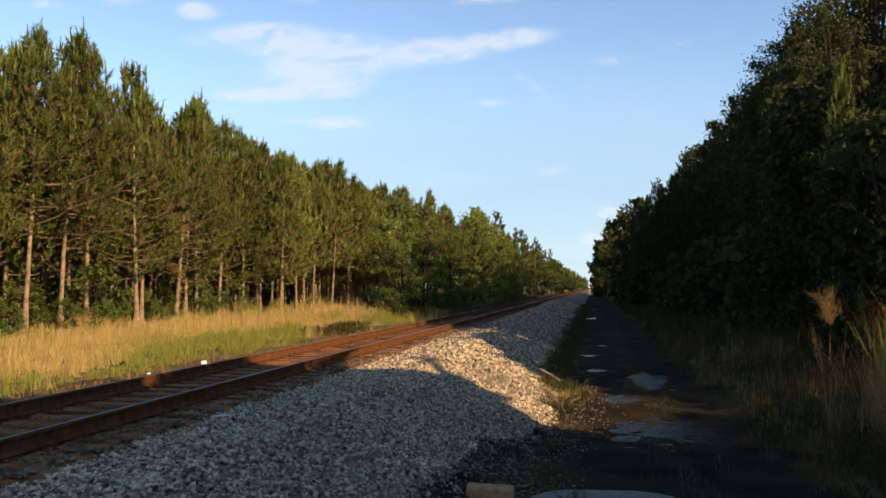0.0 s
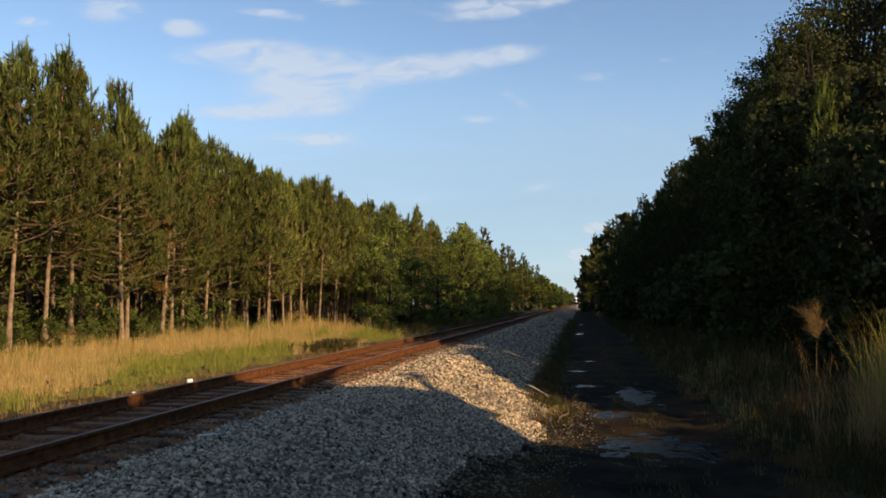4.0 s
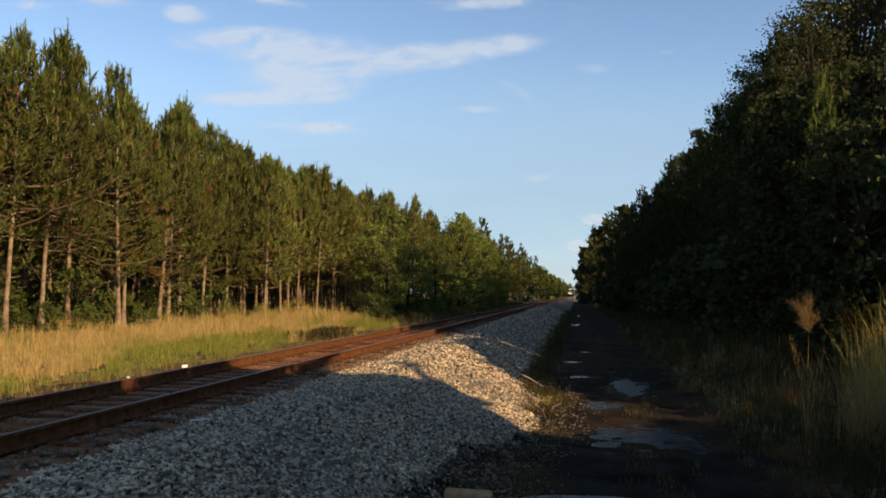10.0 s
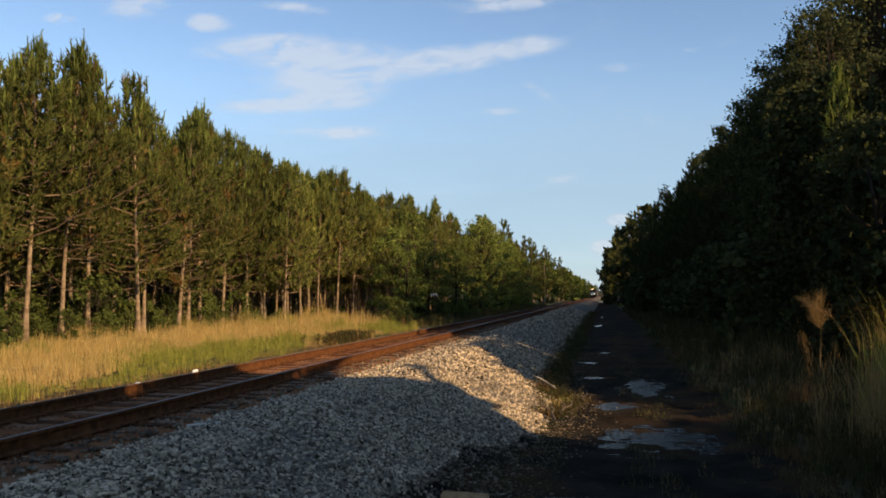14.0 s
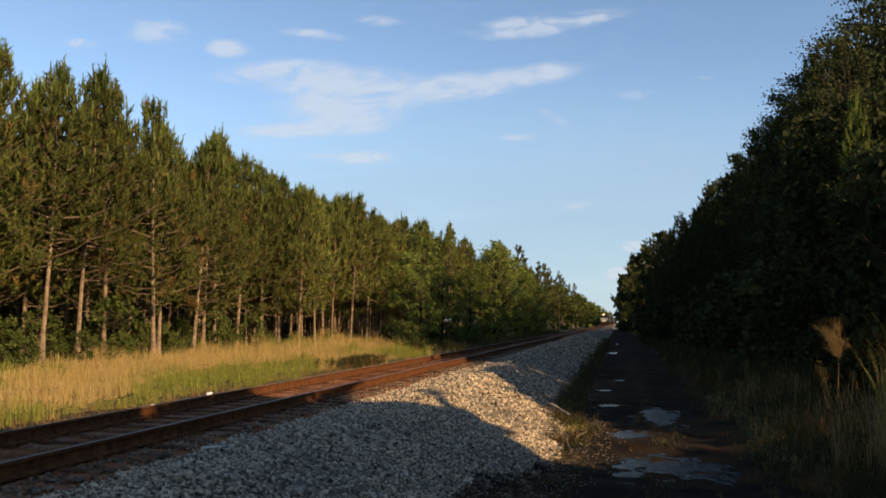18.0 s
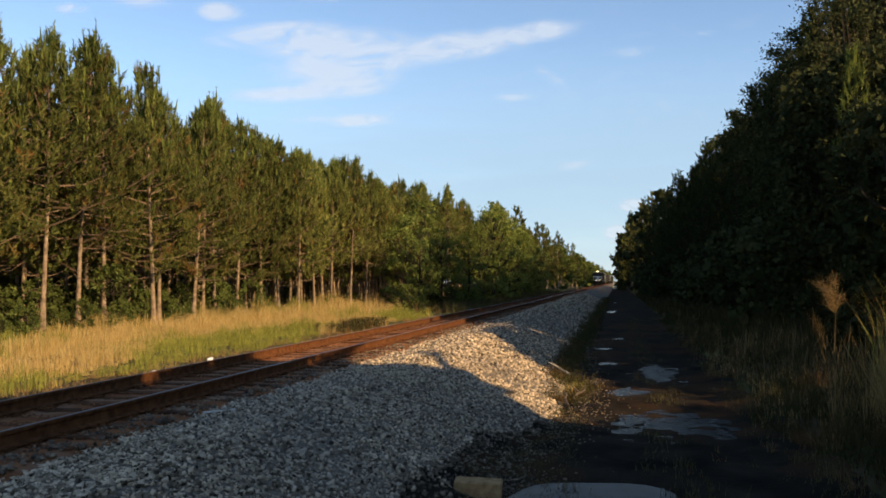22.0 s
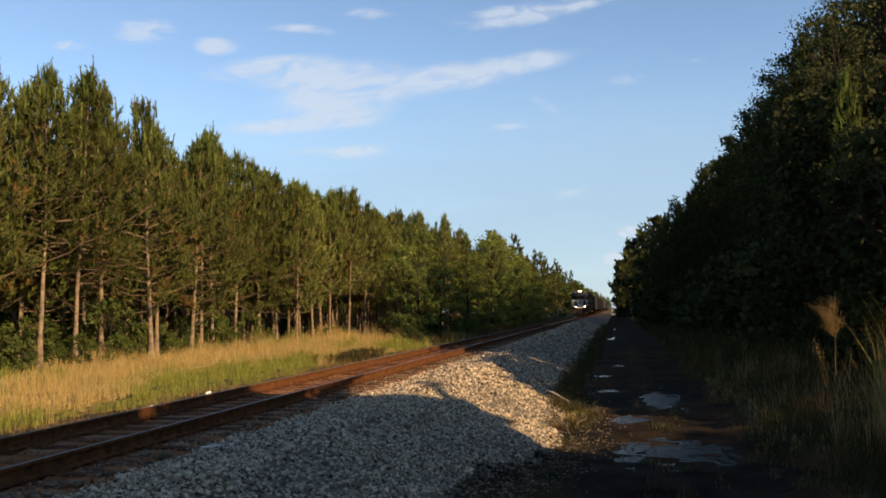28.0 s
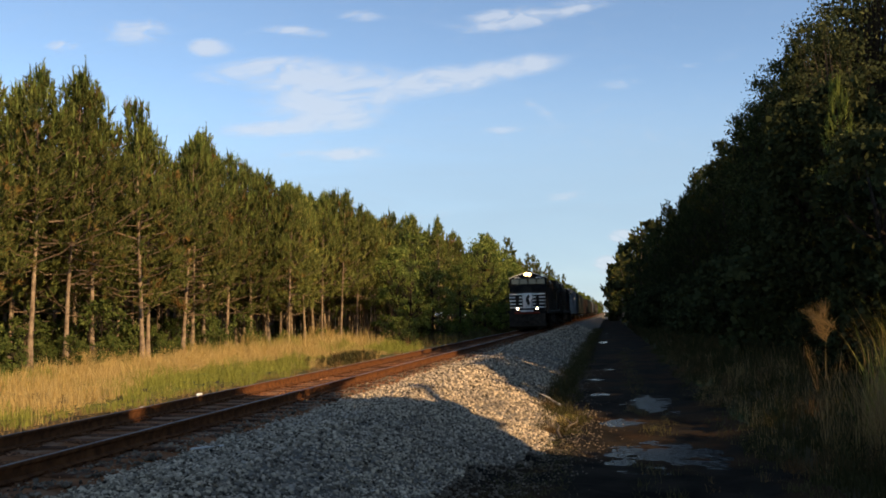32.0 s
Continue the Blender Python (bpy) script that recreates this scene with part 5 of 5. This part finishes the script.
    part("headlight_case", box_bm([(-0.30, 0.30, 1.44, 1.66, 4.36, 4.70)], 0.04), BLACK, root)
    if lead:
        for s in (-1, 1):
            part("headlight", disc_bm(s * 0.15, 1.43, 4.52, 0.145, 0.04), HEADLAMP, root, "bright lit headlight")
    part("horn", box_bm([(-0.06, 0.06, 3.0, 3.3, 4.62, 4.78), (-0.22, 0.22, 2.7, 3.05, 4.74, 4.84)], 0.02), GRIME, root)
    # long hood
    hood = [(-1.14, 1.55), (-1.14, 4.15), (-0.90, 4.46), (0.90, 4.46), (1.14, 4.15), (1.14, 1.55)]
    part("long_hood", prism_bm(hood, 4.60, 20.9, "y"), BLACK, root)
    part("radiator", prism_bm([(-1.52, 3.72), (-1.40, 4.52), (1.40, 4.52), (1.52, 3.72), (1.0, 3.40), (-1.0, 3.40)], 15.6, 20.5, "y"), BLACK, root, "flared radiator housing")
    part("exhaust", box_bm([(-0.5, 0.5, 10.6, 11.6, 4.34, 4.66)], 0.03), GRIME, root)
    for y0 in (16.4, 18.2, 19.6):
        part("fan", disc_bm(0, y0, 4.55, 0.62, 0.10, "z"), GRIME, root)
    for s in (-1, 1):
        for i in range(9):
            y0 = 5.2 + i * 1.12
            part("hood_door", box_bm([(s * 1.15 - 0.015, s * 1.15 + 0.015, y0, y0 + 1.02, 1.75, 3.55)], 0.008), BLACK, root)
        bm = bmesh.new()
        for i in range(13):
            y0 = 4.8 + i * 1.33
            rod(bm, (s * 1.48, y0, 1.5), (s * 1.48, y0, 2.55), 0.018)
        rod(bm, (s * 1.48, 4.8, 2.55), (s * 1.48, 20.8, 2.55), 0.02)
        part("handrail", bm, GRIME, root)
        bm = bmesh.new()
        rod(bm, (s * 1.40, 0.35, 1.46), (s * 1.40, 0.35, 2.5), 0.02)
        rod(bm, (s * 1.40, 0.35, 2.5), (s * 0.35, 0.35, 2.42), 0.02)
        rod(bm, (s * 0.35, 0.35, 1.46), (s * 0.35, 0.35, 2.42), 0.02)
        part("front_rail", bm, GRIME, root)
    part("fuel_tank", box_bm([(-1.40, 1.40, 7.6, 14.2, 0.42, 1.27)], 0.16), GRIME, root)
    part("air_tank", disc_bm(1.15, 6.6, 1.05, 0.2, 1.6, "y"), GRIME, root)
    truck(root, 4.0, 3), truck(root, 18.2, 3)
    return tagged(root, "black freight locomotive with white nose stripes and lit headlights" if lead else "black freight locomotive coupled behind the first", "locomotive", "the freight train")


def boxcar(paint, tall, ribs, label):
    """A freight car 17.4 m long over its body; its front end at y = 0."""
    root = new("freight_car")
    LEN, W = 17.4, 1.52
    part("body", prism_bm([(-W, 1.15), (-W, tall - 0.12), (-W + 0.2, tall), (W - 0.2, tall), (W, tall - 0.12), (W, 1.15)], 0.5, LEN - 0.3, "y"), paint, root)
    part("underframe", box_bm([(-1.2, 1.2, 0.2, LEN, 0.92, 1.148)], 0.03), GRIME, root)
    for s in (-1, 1):
        for i in range(ribs):
            y0 = 0.6 + (LEN - 1.2) * i / (ribs - 1)
            part("rib", box_bm([(s * W - 0.06, s * W + 0.06, y0 - 0.06, y0 + 0.06, 1.18, tall - 0.15)], 0.01), paint, root)
        bm = bmesh.new()
        for z in np.arange(1.3, tall - 0.3, 0.4):
            rod(bm, (s * (W + 0.07), 0.55, z), (s * (W + 0.07), 1.0, z), 0.015, 4)
        part("ladder", bm, GRIME, root)
    for x in (-0.9, -0.3, 0.3, 0.9):
        part("end_post", box_bm([(x - 0.07, x + 0.07, 0.40, 0.52, 1.2, tall - 0.1)], 0.015), paint, root)
    part("coupler", box_bm([(-0.14, 0.14, -0.25, 0.25, 0.74, 1.0), (-0.14, 0.14, LEN - 0.1, LEN + 0.35, 0.74, 1.0)], 0.03), GRIME, root)
    truck(root, 2.4, 2, 0.45), truck(root, LEN - 2.4, 2, 0.45)
    return tagged(root, label, "freight car", "the freight train")


SILVER = surf("grey_car_paint", (0.17, 0.175, 0.175), (0.26, 0.265, 0.265), 2, 0.7, bump=0.1, c=(0.18, 0.17, 0.155), cscale=0.8)
GREEN = surf("faded_green_paint", (0.030, 0.040, 0.036), (0.058, 0.070, 0.063), 2, 0.6, bump=0.1, c=(0.06, 0.05, 0.04), cscale=0.8)
BROWN = surf("oxide_brown_paint", (0.042, 0.030, 0.025), (0.07, 0.05, 0.04), 2, 0.7, bump=0.1, c=(0.06, 0.045, 0.036), cscale=0.8)
train = [(locomotive(True), 0.0, 0), (locomotive(False), 45.3, 180)]
models = [boxcar(SILVER, 4.55, 9, "grey ribbed steel freight car"), boxcar(GREEN, 4.5, 13, "faded green ribbed freight car"), boxcar(BROWN, 4.2, 11, "oxide-brown ribbed steel freight car")]
for i in range(15):
    k = (0, 1, 1, 2, 2, 1, 1, 2)[i % 8]
    first = k not in [(0, 1, 1, 2, 2, 1, 1, 2)[j % 8] for j in range(i)]
    train.append((models[k] if first else copy_thing(models[k], pose(0, 0, 0)), 45.9 + 18.0 * i, 0))



def signal_mast(x, y):
    root = new("signal_mast")
    root.matrix_basis = pose(x, y, ground_z(x, y))
    bm = bmesh.new()
    rod(bm, (0, 0, 0), (0, 0, 5.3), 0.07, 8)
    part("post", bm, GRIME, root)
    part("signal_head", prism_bm([(-0.32, 3.75), (-0.42, 4.1), (-0.42, 5.0), (-0.2, 5.3), (0.2, 5.3), (0.42, 5.0), (0.42, 4.1), (0.32, 3.75)], -0.18, -0.08, "y"), BLACK, root, "black signal target plate")
    for z in (4.1, 4.52, 4.94):
        part("hood", disc_bm(0, -0.3, z, 0.13, 0.24), BLACK, root)
    bm = bmesh.new()
    for z in np.arange(0.4, 4.0, 0.35):
        rod(bm, (-0.2, 0.2, z), (0.2, 0.2, z), 0.015, 4)
    for q in (-0.2, 0.2):
        rod(bm, (q, 0.2, 0), (q, 0.2, 4.0), 0.018, 4)
    part("ladder", bm, GRIME, root)
    part("relay_case", box_bm([(-0.45, 0.45, 0.4, 1.0, 0.0, 1.7)], 0.03), WHITE, root, "pale grey relay case")
    return tagged(root, "dark trackside signal mast with a pale relay case", "railway signal")


signal_mast(-1.68, 250.0)
stones()


def motions():
    """The train comes on at a steady 21.4 m/s."""
    for thing, behind, turned in train:
        rows = []
        for i in range(17):
            t = 2.0 * i
            y = 67.0 + 21.4 * (32.0 - t) + behind
            a, b = track_x(y), track_x(y + 17)
            rows.append((t, pose(a, y, 0.0, 0, 0, turned - math.degrees(math.atan2(b - a, 17)))))
        walk(thing, rows)


motions()
